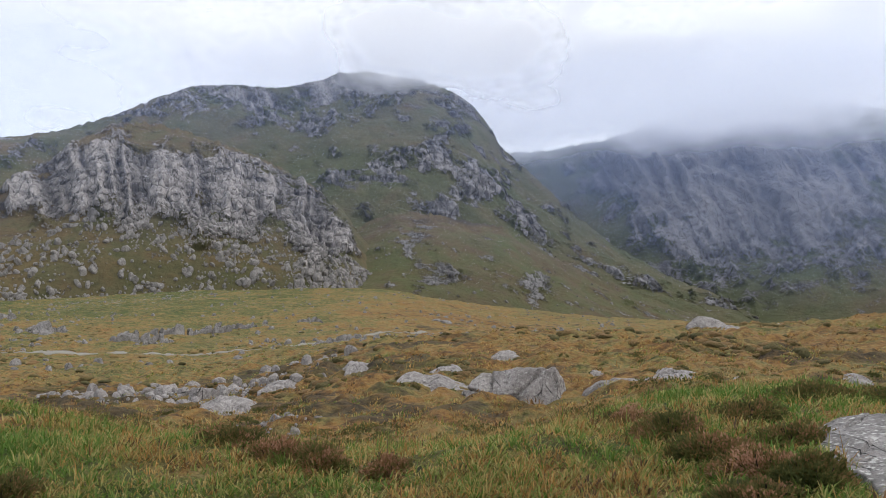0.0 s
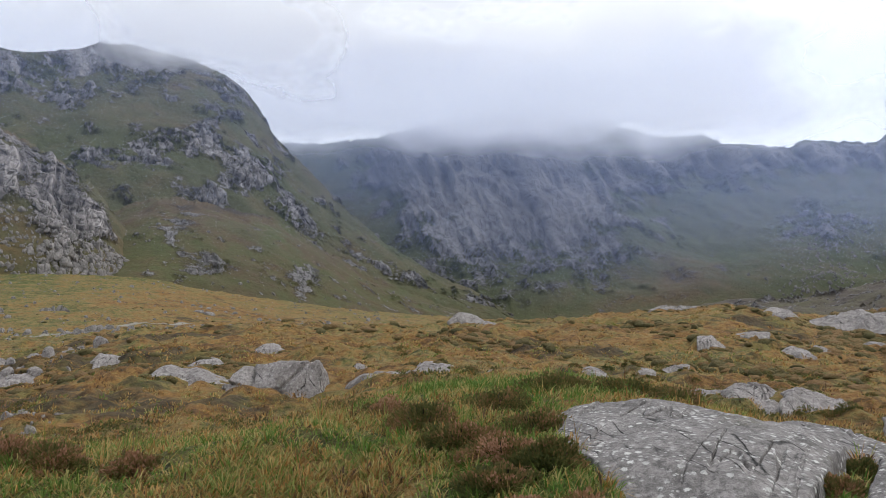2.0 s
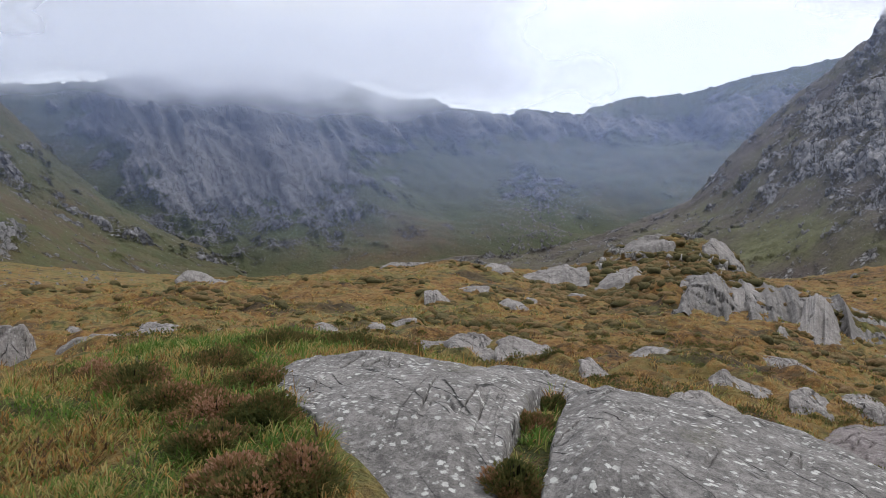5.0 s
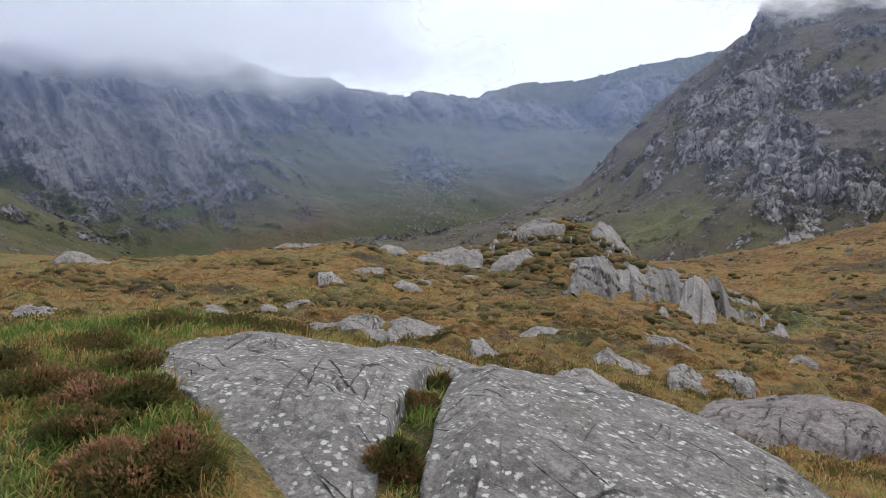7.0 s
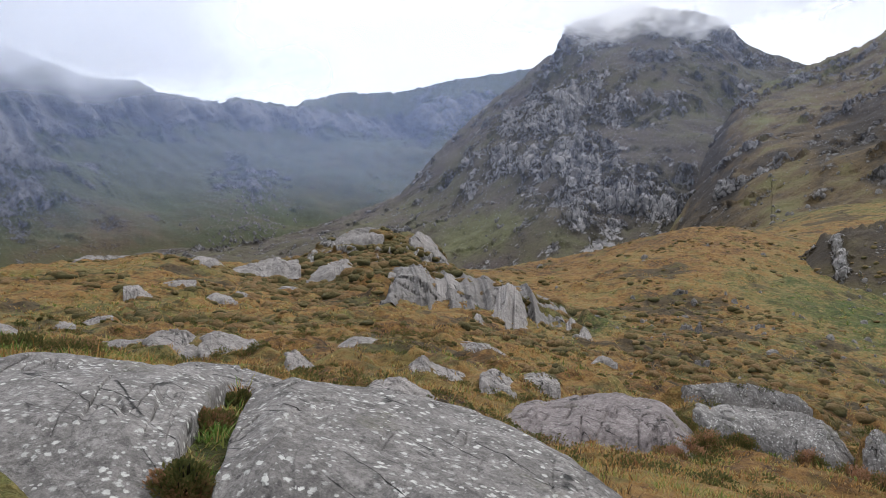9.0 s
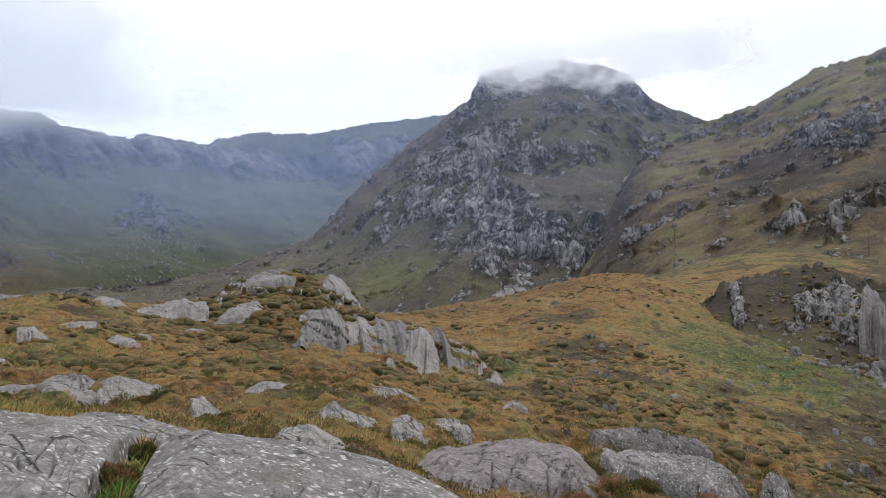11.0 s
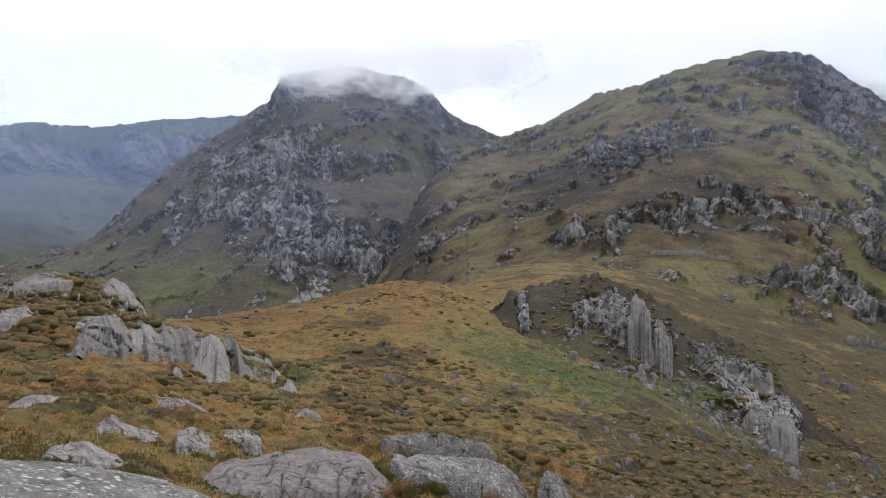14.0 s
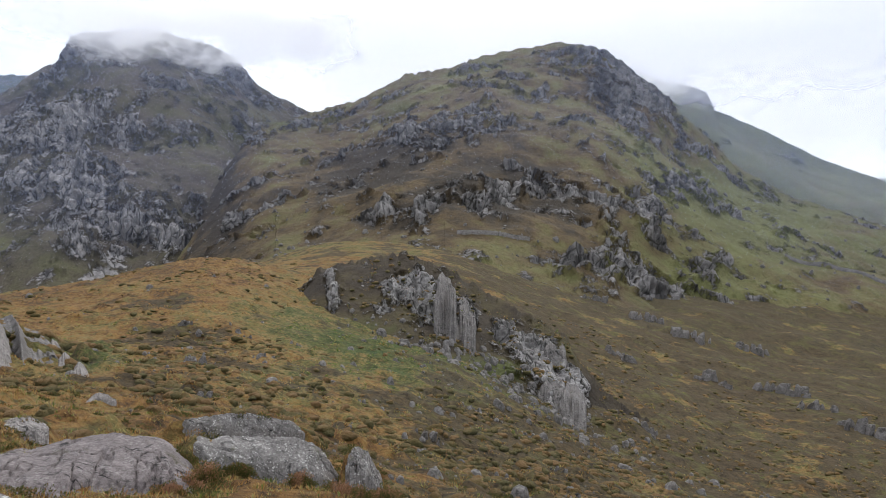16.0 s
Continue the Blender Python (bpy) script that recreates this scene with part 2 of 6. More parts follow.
section(56, (0, -1.6), (4, -1.55), (8, -1.7), (14, -2.5), (40, -4.0), (70, -3.2), (90, -1.2), (105, -2), (180, -0.4), (300, 0), (4600, -20))
section(62, (0, -1.6), (4, -1.6), (8, -2.0), (13, -2.95), (17, -3.6), (19, -3.75), (23, -3.9), (40, -4.9), (75, -5.2), (100, -5), (170, 1.0), (190, 3), (230, -3), (400, 0), (4600, -20))
section(72, (0, -1.6), (4, -1.7), (8, -2.2), (13, -3.15), (17, -3.8), (19, -3.9), (23, -3.9), (28, -4.9), (50, -6.6), (100, -5.5), (180, 9), (200, 11), (240, 6), (400, 10), (4600, -20))
section(80, (0, -1.6), (4, -1.75), (8, -2.4), (13, -3.5), (18, -4.3), (22, -4.9), (30, -6.4), (60, -8.4), (120, -6), (180, 2), (230, 10), (300, 18), (400, 30), (4600, -20))
section(88, (0, -1.6), (4, -1.8), (8, -2.7), (20, -5.4), (30, -7.8), (60, -11), (120, -9), (145, -8), (172, 2), (230, 6), (320, 20), (400, 30), (4600, -20))
section(97, (0, -1.6), (4, -1.8), (8, -2.8), (20, -6), (30, -8.5), (60, -14), (110, -18), (130, -18), (200, -12), (320, 0), (450, 20), (4600, -20))
section(107, (0, -1.6), (4, -1.8), (8, -2.8), (20, -6), (30, -9), (60, -16), (120, -26), (200, -26), (320, -12), (450, 10), (4600, -20))
section(119, (0, -1.6), (4, -1.8), (8, -2.8), (20, -6), (30, -9), (60, -17), (120, -29), (200, -32), (320, -26), (450, -14), (4600, -30))
section(180, (0, -1.6), (10, -2), (60, -6), (200, -10), (600, 10), (4600, 10))

LOGR = np.linspace(math.log(0.12), math.log(4600), 860)
AZG = np.concatenate([np.arange(-180, -36, 3.0), np.arange(-36, 122, 0.24), np.arange(122, 181, 3.0)])
RINGS = np.exp(np.concatenate([np.linspace(math.log(0.12), math.log(2.6), 30), np.linspace(math.log(2.65), math.log(520), 640), np.linspace(math.log(530), math.log(4600), 60)]))


def blur(z, k, axis):
    """Light smoothing along one axis."""
    w = np.hanning(2 * k + 3)[1:-1]
    w /= w.sum()
    pad = [(0, 0), (0, 0)]
    pad[axis] = (k, k)
    z = np.pad(z, pad, mode="edge")
    n = z.shape[axis] - 2 * k
    return sum(wi * np.take(z, np.arange(i, i + n), axis=axis) for i, wi in enumerate(w))


AZC = np.arange(-180, 180.5, 1.0)
keys = sorted(sections)
prof = np.array([np.interp(np.exp(LOGR), [p[0] for p in sections[a]], [p[1] for p in sections[a]]) for a in keys])
prof = blur(prof, 8, 1)
BASE = np.array([np.interp(AZC, keys, prof[:, j]) for j in range(len(LOGR))]).T
BASE = blur(BASE, 3, 0)


def ground_base(a, r):
    """Smooth ground height (world) at bearing and distance."""
    ja = np.clip((np.asarray(a, float) + 180) / 1.0, 0, len(AZC) - 1.001)
    jr = np.clip((np.log(np.maximum(r, 0.121)) - LOGR[0]) / (LOGR[1] - LOGR[0]), 0, len(LOGR) - 1.001)
    i, j = ja.astype(int), jr.astype(int)
    fa, fr = ja - i, jr - j
    return EYE + (BASE[i, j] * (1 - fa) * (1 - fr) + BASE[i + 1, j] * fa * (1 - fr) + BASE[i, j + 1] * (1 - fa) * fr + BASE[i + 1, j + 1] * fa * fr)


MOUNDS = []


def mounded(x, y, a, r, z):
    """Turf that swells up round the bedded rocks and laps over their edges."""
    z = np.array(z, float)
    for az, top, low, rf, deep, tall, seed in MOUNDS:
        a0, a1 = az[0], az[-1]
        m = 0.3 * (a1 - a0)
        k = np.nonzero((a > a0 - m) & (a < a1 + m) & (r > rf) & (r < rf + 4 * deep + 1))
        if not len(k[0]):
            continue
        aa, rr = a[k], r[k]
        v = (rr - rf) / deep
        lo, hi = np.interp(aa, az, low), np.interp(aa, az, top)
        rise = np.tan(np.radians(lo + (hi - lo) * np.clip(v, 0, 1) ** 0.8)) * rr
        rise = np.where(v > 1, np.tan(np.radians(hi)) * (rf + deep) - (v - 1) * deep * 0.1, rise)
        size = max(tall * 1.2, 0.25)
        p = np.stack([x[k] / size, y[k] / size, aa * 0 + seed], -1)
        edge = smooth01(np.abs(aa - (a0 + a1) / 2), 0.36 * (a1 - a0), 0.5 * (a1 - a0))
        lap = -tall * (0.26 - 0.16 * edge) + tall * (0.26 if a1 - a0 < 12 or rf < 50 else 0.62) * fbm(p * (1 if a1 - a0 < 12 else 2.2), 3, seed)
        w = (1 - smooth01(np.maximum(a0 - aa, aa - a1), 0, m)) * (1 - smooth01(v, 1.2, 4)) * smooth01(v, 0.0, 0.35)
        z[k] = z[k] + w * np.maximum(EYE + rise + lap - z[k], 0)
    return z


def ground_height(x, y):
    """Ground height with its hummocks."""
    x, y = np.asarray(x, float), np.asarray(y, float)
    r = np.hypot(x, y)
    a = np.degrees(np.arctan2(x, y))
    z = ground_base(a, r)
    p = np.stack([x, y, x * 0], -1)
    far = smooth01(r, 8, 60)
    z = z + fbm(p / 1.1, 4, 3) * (0.07 + 0.13 * smooth01(r, 9, 16)) + fbm(p / 5.0, 4, 5) * (0.05 + 0.45 * far) + fbm(p / 24.0, 4, 7) * (1.1 + 1.6 * smooth01(a, 84, 98)) * smooth01(r, 40, 160)
    hum = np.clip(fbm(p / 2.0, 3, 9) + 0.1, 0, 1) ** 1.2
    z = z + hum * 0.8 * smooth01(r, 9, 26) * (1 - 0.3 * smooth01(r, 100, 200)) - 0.12 * smooth01(r, 9, 26)
    return mounded(x, y, a, r, z) if MOUNDS else z


SHEETS, TABLE = {}, {}


def surface_height(x, y):
    """Ground height, or that of the knoll and the scarp where they rise over it."""
    x, y = np.asarray(x, float), np.asarray(y, float)
    z = ground_height(x, y)
    a, r = np.degrees(np.arctan2(x, y)), np.hypot(x, y)
    for a0, da, r0, dr, grid in TABLE.values():
        i, j = np.round((a - a0) / da).astype(int), np.round((r - r0) / dr).astype(int)
        inside = (i >= 0) & (i < grid.shape[0]) & (j >= 0) & (j < grid.shape[1])
        z = np.where(inside, np.maximum(z, grid[np.clip(i, 0, grid.shape[0] - 1), np.clip(j, 0, grid.shape[1] - 1)]), z)
    return z


def keep_heights(name, a0, a1, r0, r1):
    """Tabulate a sheet's heights by bearing and distance, to stand things on it."""
    P = SHEETS[name]
    col = np.degrees(np.arctan2(P[:, 0, 0], P[:, 0, 1]))
    rr = np.arange(r0, r1, 0.4)
    grid = []
    for a in np.arange(a0, a1, 0.08):
        q = P[int(np.argmin(np.abs(col - a)))]
        R = np.maximum.accumulate(np.hypot(q[:, 0], q[:, 1]))
        grid.append(np.interp(rr, R, q[:, 2], left=-999, right=-999))
    TABLE[name] = (a0, 0.08, r0, 0.4, np.array(grid))


def spot(a, r):
    x, y = bearing(a, r)
    return x, y, float(surface_height(np.array([x]), np.array([y]))[0])
def turf_material():
    m = Nodes("moorland_turf")
    blade = m.noise(34, 3, 0.7, (1, 1, 0.4))
    tuft = m.noise(2.6, 5, 0.66)
    wide = m.noise(0.16, 5, 0.62)
    vast = m.noise(0.035, 5, 0.66)
    tone = m.math("ADD", m.layer("tone"), m.math("ADD", m.math("MULTIPLY", m.math("SUBTRACT", tuft, 0.5), 0.75), m.math("ADD", m.math("MULTIPLY", m.math("ADD", m.math("SUBTRACT", wide, 0.5), m.math("SUBTRACT", m.noise(0.65, 5, 0.62), 0.5)), 0.8), m.math("MULTIPLY", m.math("SUBTRACT", vast, 0.5), 0.5))))
    col = m.ramp(tone, (0.0, (0.06, 0.10, 0.02)), (0.22, (0.105, 0.118, 0.032)), (0.42, (0.26, 0.195, 0.07)), (0.58, (0.30, 0.165, 0.05)), (0.74, (0.20, 0.105, 0.036)), (0.92, (0.06, 0.044, 0.027)))
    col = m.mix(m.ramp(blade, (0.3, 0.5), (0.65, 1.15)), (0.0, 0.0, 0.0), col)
    straw = m.ramp(m.noise(1.1, 6, 0.7), (0.55, 0.0), (0.75, 0.5))
    col = m.mix(straw, col, (0.26, 0.20, 0.085))
    ling = m.ramp(m.math("ADD", m.noise(0.07, 7, 0.7), m.math("MULTIPLY", m.math("SUBTRACT", m.layer("ling"), 0.5), 0.5)), (0.46, 0.0), (0.51, 0.9))
    dusk = m.mix(m.ramp(m.noise(1.6, 5, 0.7), (0.35, 0.0), (0.65, 1.0)), (0.038, 0.031, 0.02), (0.105, 0.078, 0.038))
    col = m.mix(ling, col, dusk)
    moss = m.ramp(m.noise(0.19, 6, 0.68), (0.53, 0.0), (0.62, 0.65))
    col = m.mix(moss, col, (0.13, 0.125, 0.038))
    stone = m.math("ADD", m.layer("stony"), m.math("MULTIPLY", m.math("SUBTRACT", m.noise(0.5, 6, 0.72), 0.5), 1.6))
    rock = m.mix(m.noise(0.9, 6, 0.7), (0.10, 0.095, 0.09), (0.42, 0.40, 0.38))
    col = m.mix(m.ramp(stone, (0.62, 0.0), (0.68, 1.0)), col, rock)
    shaded_clods = m.math("ADD", m.math("MULTIPLY", m.noise(2.2, 6, 0.74), 0.5), m.math("MULTIPLY", m.noise(0.55, 6, 0.74), 0.5))
    # shade in the gaps between clods is put into the colour
    col = m.mix(m.ramp(shaded_clods, (0.38, 0.38), (0.56, 1.08)), (0.0, 0.0, 0.0), col)
    h = m.math("ADD", tuft, m.math("ADD", m.math("MULTIPLY", shaded_clods, 2.0), m.math("MULTIPLY", blade, 0.25)))
    return m.finish(col, 0.95, h, 0.9, 0.18)


mat_turf = turf_material()

def near(a, r, a0, aw, r0, rw):
    """A soft patch of the plan round a bearing and a distance."""
    return np.exp(-((a - a0) / aw) ** 2 - ((np.log(np.maximum(r, 0.5)) - math.log(r0)) / rw) ** 2)


def tone_of(x, y):
    """Sward from fresh green (0) through rust (0.6) to dark heather (1)."""
    r, a = np.hypot(x, y), np.degrees(np.arctan2(x, y))
    p = np.stack([x, y, x * 0], -1)
    t = 0.56 + 0.16 * fbm(p / 14.0, 4, 21)
    bank = smooth01(14 - r - 5 * smooth01(a, 24, 36) - 2.5 * smooth01(-a, -5, 15) + 1.5 * fbm(p / 2.5, 3, 22), 0, 3)
    t = t * (1 - bank) + (0.27 + 0.5 * fbm(p / 0.9, 4, 23)) * bank
    t = t - 0.30 * near(a, r, 15, 7, 13, 0.25) - 0.25 * near(a, r, 28, 9, 13, 0.3) - 0.46 * near(a, r, 83, 7, 112, 0.3) - 0.32 * near(a, r, 65, 5, 78, 0.3)
    t = t - 0.25 * near(a, r, 94, 6, 130, 0.15) - 0.15 * near(a, r, 20, 6, 88, 0.15) - 0.1 * near(a, r, 51, 2.5, 104, 0.1)
    t = t + 0.30 * near(a, r, 69, 3.5, 70, 0.35) + 0.3 * near(a, r, 86, 4, 150, 0.09) - 0.02 * smooth01(a, 84, 100) * smooth01(r, 45, 110)
    t = t - 0.16 * smooth01(-a, 0, 10) * smooth01(r, 60, 110) - 0.12 * smooth01(r, 230, 330)
    t = t + 0.14 * near(a, r, 0, 7, 300, 0.2) + 0.12 * near(a, r, 66, 9, 170, 0.3)
    return t


def ling_of(x, y):
    """How much dark heather grows: little on the bank, much on the slopes across the dip."""
    r, a = np.hypot(x, y), np.degrees(np.arctan2(x, y))
    s = 0.30 * smooth01(r, 12, 26) + 0.16 * smooth01(-a, -9, 3) * smooth01(r, 13, 20) * (1 - smooth01(r, 70, 110)) + 0.10 * smooth01(a, 56, 70) * smooth01(r, 20, 50) + 0.25 * smooth01(a, 78, 96) * smooth01(r, 18, 60) + 0.2 * near(a, r, 94, 9, 38, 0.5)
    return s - 0.35 * near(a, r, 68, 9, 175, 0.22) - 0.3 * near(a, r, 83, 6, 108, 0.3) - 0.15 * smooth01(-a, 0, 10) * smooth01(r, 80, 140)


def stony_of(x, y):
    r, a = np.hypot(x, y), np.degrees(np.arctan2(x, y))
    s = 0.18 * smooth01(r, 60, 200) * smooth01(-a, -4, 6) + 0.45 * near(a, r, -17, 9, 62, 0.22) + 0.30 * near(a, r, -20, 12, 380, 0.2)
    s = s + 0.28 * near(a, r, 89, 5, 128, 0.12) + 0.34 * near(a, r, 100, 16, 150, 0.6) + 0.2 * near(a, r, -15, 20, 230, 0.4) + 0.12 * near(a, r, 65, 5, 80, 0.4)
    return s


# ---- mountains ----
def blobs(a, z, spots):
    """Sum of soft patches on a hillside: bearing, height over eye, half width in degrees, half height, weight."""
    return sum(w * np.exp(-((a - a0) / da) ** 2 - ((z - z0) / dz) ** 2) for a0, z0, da, dz, w in spots)


def mountain(name, label, crest, foot, mat, step, rows, seed, power=1.0, rock=0.2, patches=(), warm=0.4, warm_patches=(), big=10.0, crag=5.0, block=8.0, lean=(0.0, 0.0), jag=2.0, blocky=1.0, patchy=1.0, flute=2.4, strata=(0.2, 10.0, 1.5)):
    """A hillside from a foot line to a crest line (bearing, distance, height over eye), with gullies, ribs and crags, and a back."""
    a = np.arange(crest[0][0], crest[-1][0] + step / 2, step)
    ca, cr, cz = (np.array(k, float) for k in zip(*crest))
    fa, fr, fz = (np.array(k, float) for k in zip(*foot))
    rc, zc = np.interp(a, ca, cr), np.interp(a, ca, cz)
    rf, zf = np.interp(a, fa, fr), np.interp(a, fa, fz)
    q = np.stack([a * 1.7, a * 0, a * 0 + seed], -1)
    ragged = jag * fbm(q * 2.0, 5, seed)
    zf = np.minimum(zf, zc - 2)
    k = max(int(1.6 / step), 3)
    soft = np.hanning(2 * k + 3)[1:-1]
    zs = np.minimum(np.convolve(np.pad(zc, k, mode="edge"), soft / soft.sum(), "valid"), zc + 8)
    v = np.concatenate([np.linspace(0, 1, rows), 1 + np.linspace(0.02, 0.5, 14)])
    V, A = np.meshgrid(v, a)
    up = np.clip(V, 0, 1) ** power
    over = np.clip(V - 1, 0, 1)
    R = rf[:, None] + (rc - rf)[:, None] * V
    Z = zf[:, None] + (zs[:, None] + (zc - zs)[:, None] * smooth01(V, 0.72, 1.0) - zf[:, None]) * up
    Z = np.where(V > 1, zc[:, None] - over * 2 * (zc - zf)[:, None] * 0.9 - over * 60, Z)
    Z = Z + ragged[:, None] * smooth01(V, 0.9, 1.0) * (1 - smooth01(V, 1.0, 1.1))
    P = np.stack([R * np.sin(np.radians(A)), R * np.cos(np.radians(A)), Z + EYE], -1)
    n = normals_of(P)
    inner = smooth01(V, 0.0, 0.12) * (1 - smooth01(V, 0.86, 1.0))
    body = smooth01(V, 0.0, 0.1) * (1 - 0.75 * smooth01(V, 0.93, 1.0))
    P = P + n * (fbm(P / (block * np.array([11, 11, 18])), 4, seed + 1) * big * inner)[..., None]
    face = rock + blobs(A, Z, patches) + 0.38 * patchy * fbm(P / (block * 5.0), 4, seed + 2) + 0.42 * patchy * fbm(P / (block * np.array([1.4, 1.4, 2.0])), 4, seed + 6)
    bare = smooth01(face, 0.26, 0.5)
    s = P.copy()
    s[..., 0] += lean[0] * P[..., 2]
    s[..., 1] += lean[1] * P[..., 2]
    rib = ridged(s / np.array([block * 2.2, block * 2.2, block * (7 + 9 * (1 - blocky))]), 5, seed + 3)
    f1, gap, rid = cells(s / np.array([block * 0.8, block * 0.8, block * flute]), seed + 4)
    rel = bare * (rib * crag + blocky * ((rid - 0.5) * crag * 0.75 - crag * 0.5 * (1 - smooth01(gap, 0.0, 0.18))))
    # seams: parallel joints that lean across the face
    arc = np.radians(A) * rc.mean() + strata[0] * Z + 0.6 * strata[1] * fbm(P / (strata[1] * 5), 3, seed + 9)
    seam = ridged(np.stack([arc / strata[1], Z / (strata[1] * 9), A * 0 + seed], -1), 4, seed + 10)
    rel = rel + bare * seam * strata[2]
    rel = rel + (1 - bare) * fbm(P / (block * 1.1), 3, seed + 5) * crag * 0.14
    out = n * 0.8 + np.stack([-np.sin(np.radians(A)), -np.cos(np.radians(A)), A * 0], -1) * 0.5
    P = P + out * (rel * body)[..., None]
    SHEETS[name] = P[:, :rows]
    ob = new(name, grid_mesh(name, P, mat, rock=np.clip(face + 0.08, -0.5, 0.85), seam=0.5 + 0.6 * seam, warm=warm + blobs(A, Z, warm_patches) + 0.3 * fbm(P / (block * 7), 4, seed + 8)))
    return tagged(ob, label, "mountain", kind="structure")


mountain("mountain_crag", "pale grey rocky crag above a boulder field",
         [(-38, 520, 40), (-28.7, 538, 78), (-26.8, 543, 90), (-24.6, 548, 109), (-22.3, 554, 125), (-20.2, 559, 129), (-17.7, 552, 123), (-15.1, 543, 114), (-12.4, 534, 103), (-9.7, 525, 89), (-7.3, 515, 72), (-5.7, 504, 51), (-4.1, 494, 30), (-2, 480, 8)],
         [(-38, 380, -4), (-28, 400, 4), (-15, 410, 12), (-7, 420, 16), (-2, 440, 4)], mat_crag, 0.06, 240, 101, 0.85, 0.08,
         [(-21, 85, 5, 34, 0.7), (-14, 68, 4.5, 28, 0.75), (-8.5, 52, 2.5, 20, 0.6), (-26, 70, 3, 22, 0.35), (-19, 20, 9, 12, -0.35)], 0.55, (), 9, 5.0, 11, (0.25, 0), 2.0, 0.55, 1.1, 4.5, (0.12, 8.0, 3.5))
mountain("mountain_ridge", "dark green mountain ridge with broken crags, its top in mist",
         [(-42, 800, 120), (-28.8, 848, 168), (-25.6, 861, 182), (-22.3, 875, 205), (-19.9, 886, 228), (-17.7, 895, 247), (-15, 907, 257), (-11.7, 921, 260), (-9, 932, 273), (-7.4, 939, 287), (-5.2, 949, 292), (-1.4, 930, 277), (0.6, 918, 262), (2.3, 909, 240), (3.3, 903, 216), (4.1, 899, 192), (6.6, 884, 153), (9.5, 867, 107), (12, 852, 75), (15, 835, 47), (18, 817, 26), (21, 800, 0)],
         [(-42, 560, 0), (-5, 560, 10), (8, 600, 0), (21, 700, -20)], mat_ridge, 0.08, 260, 131, 0.9, 0.22,
         [(-6, 262, 3, 24, 0.5), (-13, 235, 3, 20, 0.4), (1.5, 235, 2, 30, 0.5), (-0.5, 150, 1.3, 22, 0.7), (2.5, 118, 1.5, 18, 0.7), (5.5, 88, 1.6, 14, 0.6), (-10, 200, 4, 18, 0.3)], 0.25, (), 14, 6, 9)
mountain("mountain_spur", "rounded grassy moraine spur with scattered stones",
         [(-9, 560, 29), (-6.5, 560, 62), (-3.3, 560, 75), (-0.9, 560, 73), (1.8, 560, 68), (4.6, 560, 63), (7, 567, 48), (10.4, 580, 31), (14.2, 594, 15), (17.8, 608, 2), (21, 620, -16)],
         [(-9, 400, 4), (0, 400, 0), (10, 430, -6), (21, 520, -24)], mat_spur, 0.07, 170, 151, 0.8, 0.10, [(-2, 50, 1.2, 10, 0.4), (7, 22, 1.5, 8, 0.4), (0, 30, 1.2, 8, 0.4)], 0.35, [(2, 66, 5, 8, 0.25)], 5, 2, 5)
mountain("mountain_headwall", "dark slabby cirque headwall below low cloud",
         [(-2, 1250, 243), (4.4, 1212, 249), (7.9, 1191, 249), (11.5, 1170, 257), (14.9, 1150, 273), (16.5, 1170, 274), (19.2, 1206, 296), (23.2, 1259, 319), (27, 1310, 315), (31.2, 1362, 295), (33.7, 1389, 305), (35.1, 1404, 290), (39.4, 1450, 288), (39.7, 1453, 299), (42, 1478, 299), (44.2, 1500, 294), (44.6, 1500, 306), (47.4, 1500, 324), (51.2, 1500, 326), (55.6, 1500, 352), (60.3, 1498, 368), (66, 1460, 364), (75, 1400, 298)],
         [(-2, 900, 20), (8, 860, -10), (19, 800, -5), (31, 850, 5), (40, 900, 20), (50, 1000, 50), (60, 1150, 90), (75, 1200, 100)], mat_wall, 0.09, 300, 171, 1.25, 0.14,
         [(17, 150, 5, 110, 0.55), (25, 130, 6, 100, 0.45), (13, 220, 5, 40, 0.3), (34, 240, 5, 45, 0.5), (44, 260, 6, 35, 0.6), (54, 250, 5, 45, 0.5), (40.5, 130, 2.5, 45, 0.4), (21, 250, 7, 50, 0.3)], 0.15, [(33, 30, 5, 40, 0.35), (36, 110, 8, 60, -0.15)], 28, 7, 14, (0.7, -0.3), 4, 0.06, 0.55, 2.4, (0.55, 30.0, 13.0))
mountain("mountain_peak", "rocky heather-dark peak wrapped in mist",
         [(33, 820, 8), (41.4, 811, 25), (46.6, 804, 48), (51.4, 811, 75), (54.4, 836, 127), (57.5, 862, 175), (59.9, 882, 205), (61.4, 895, 230), (62.4, 902, 239), (63, 905, 268), (65.8, 919, 286), (67.8, 929, 294), (71.8, 949, 287), (73.3, 953, 277), (74.9, 957, 247), (77.5, 963, 227), (79.4, 968, 213), (85, 982, 191), (92, 1000, 158)],
         [(33, 600, -4), (46, 560, 0), (55, 520, -4), (62, 480, 0), (72, 520, 14), (92, 600, 30)], mat_heathery, 0.08, 280, 191, 0.95, 0.19,
         [(64, 55, 3, 40, 0.35), (60, 110, 3, 40, 0.3), (66, 150, 5, 35, 0.3), (69, 45, 2, 25, 0.35), (64, 255, 4, 25, 0.5), (73, 240, 3, 40, 0.4)], 0.55, [(57, 25, 4, 14, -0.6), (76, 160, 4, 40, -0.3)], 16, 7, 8)
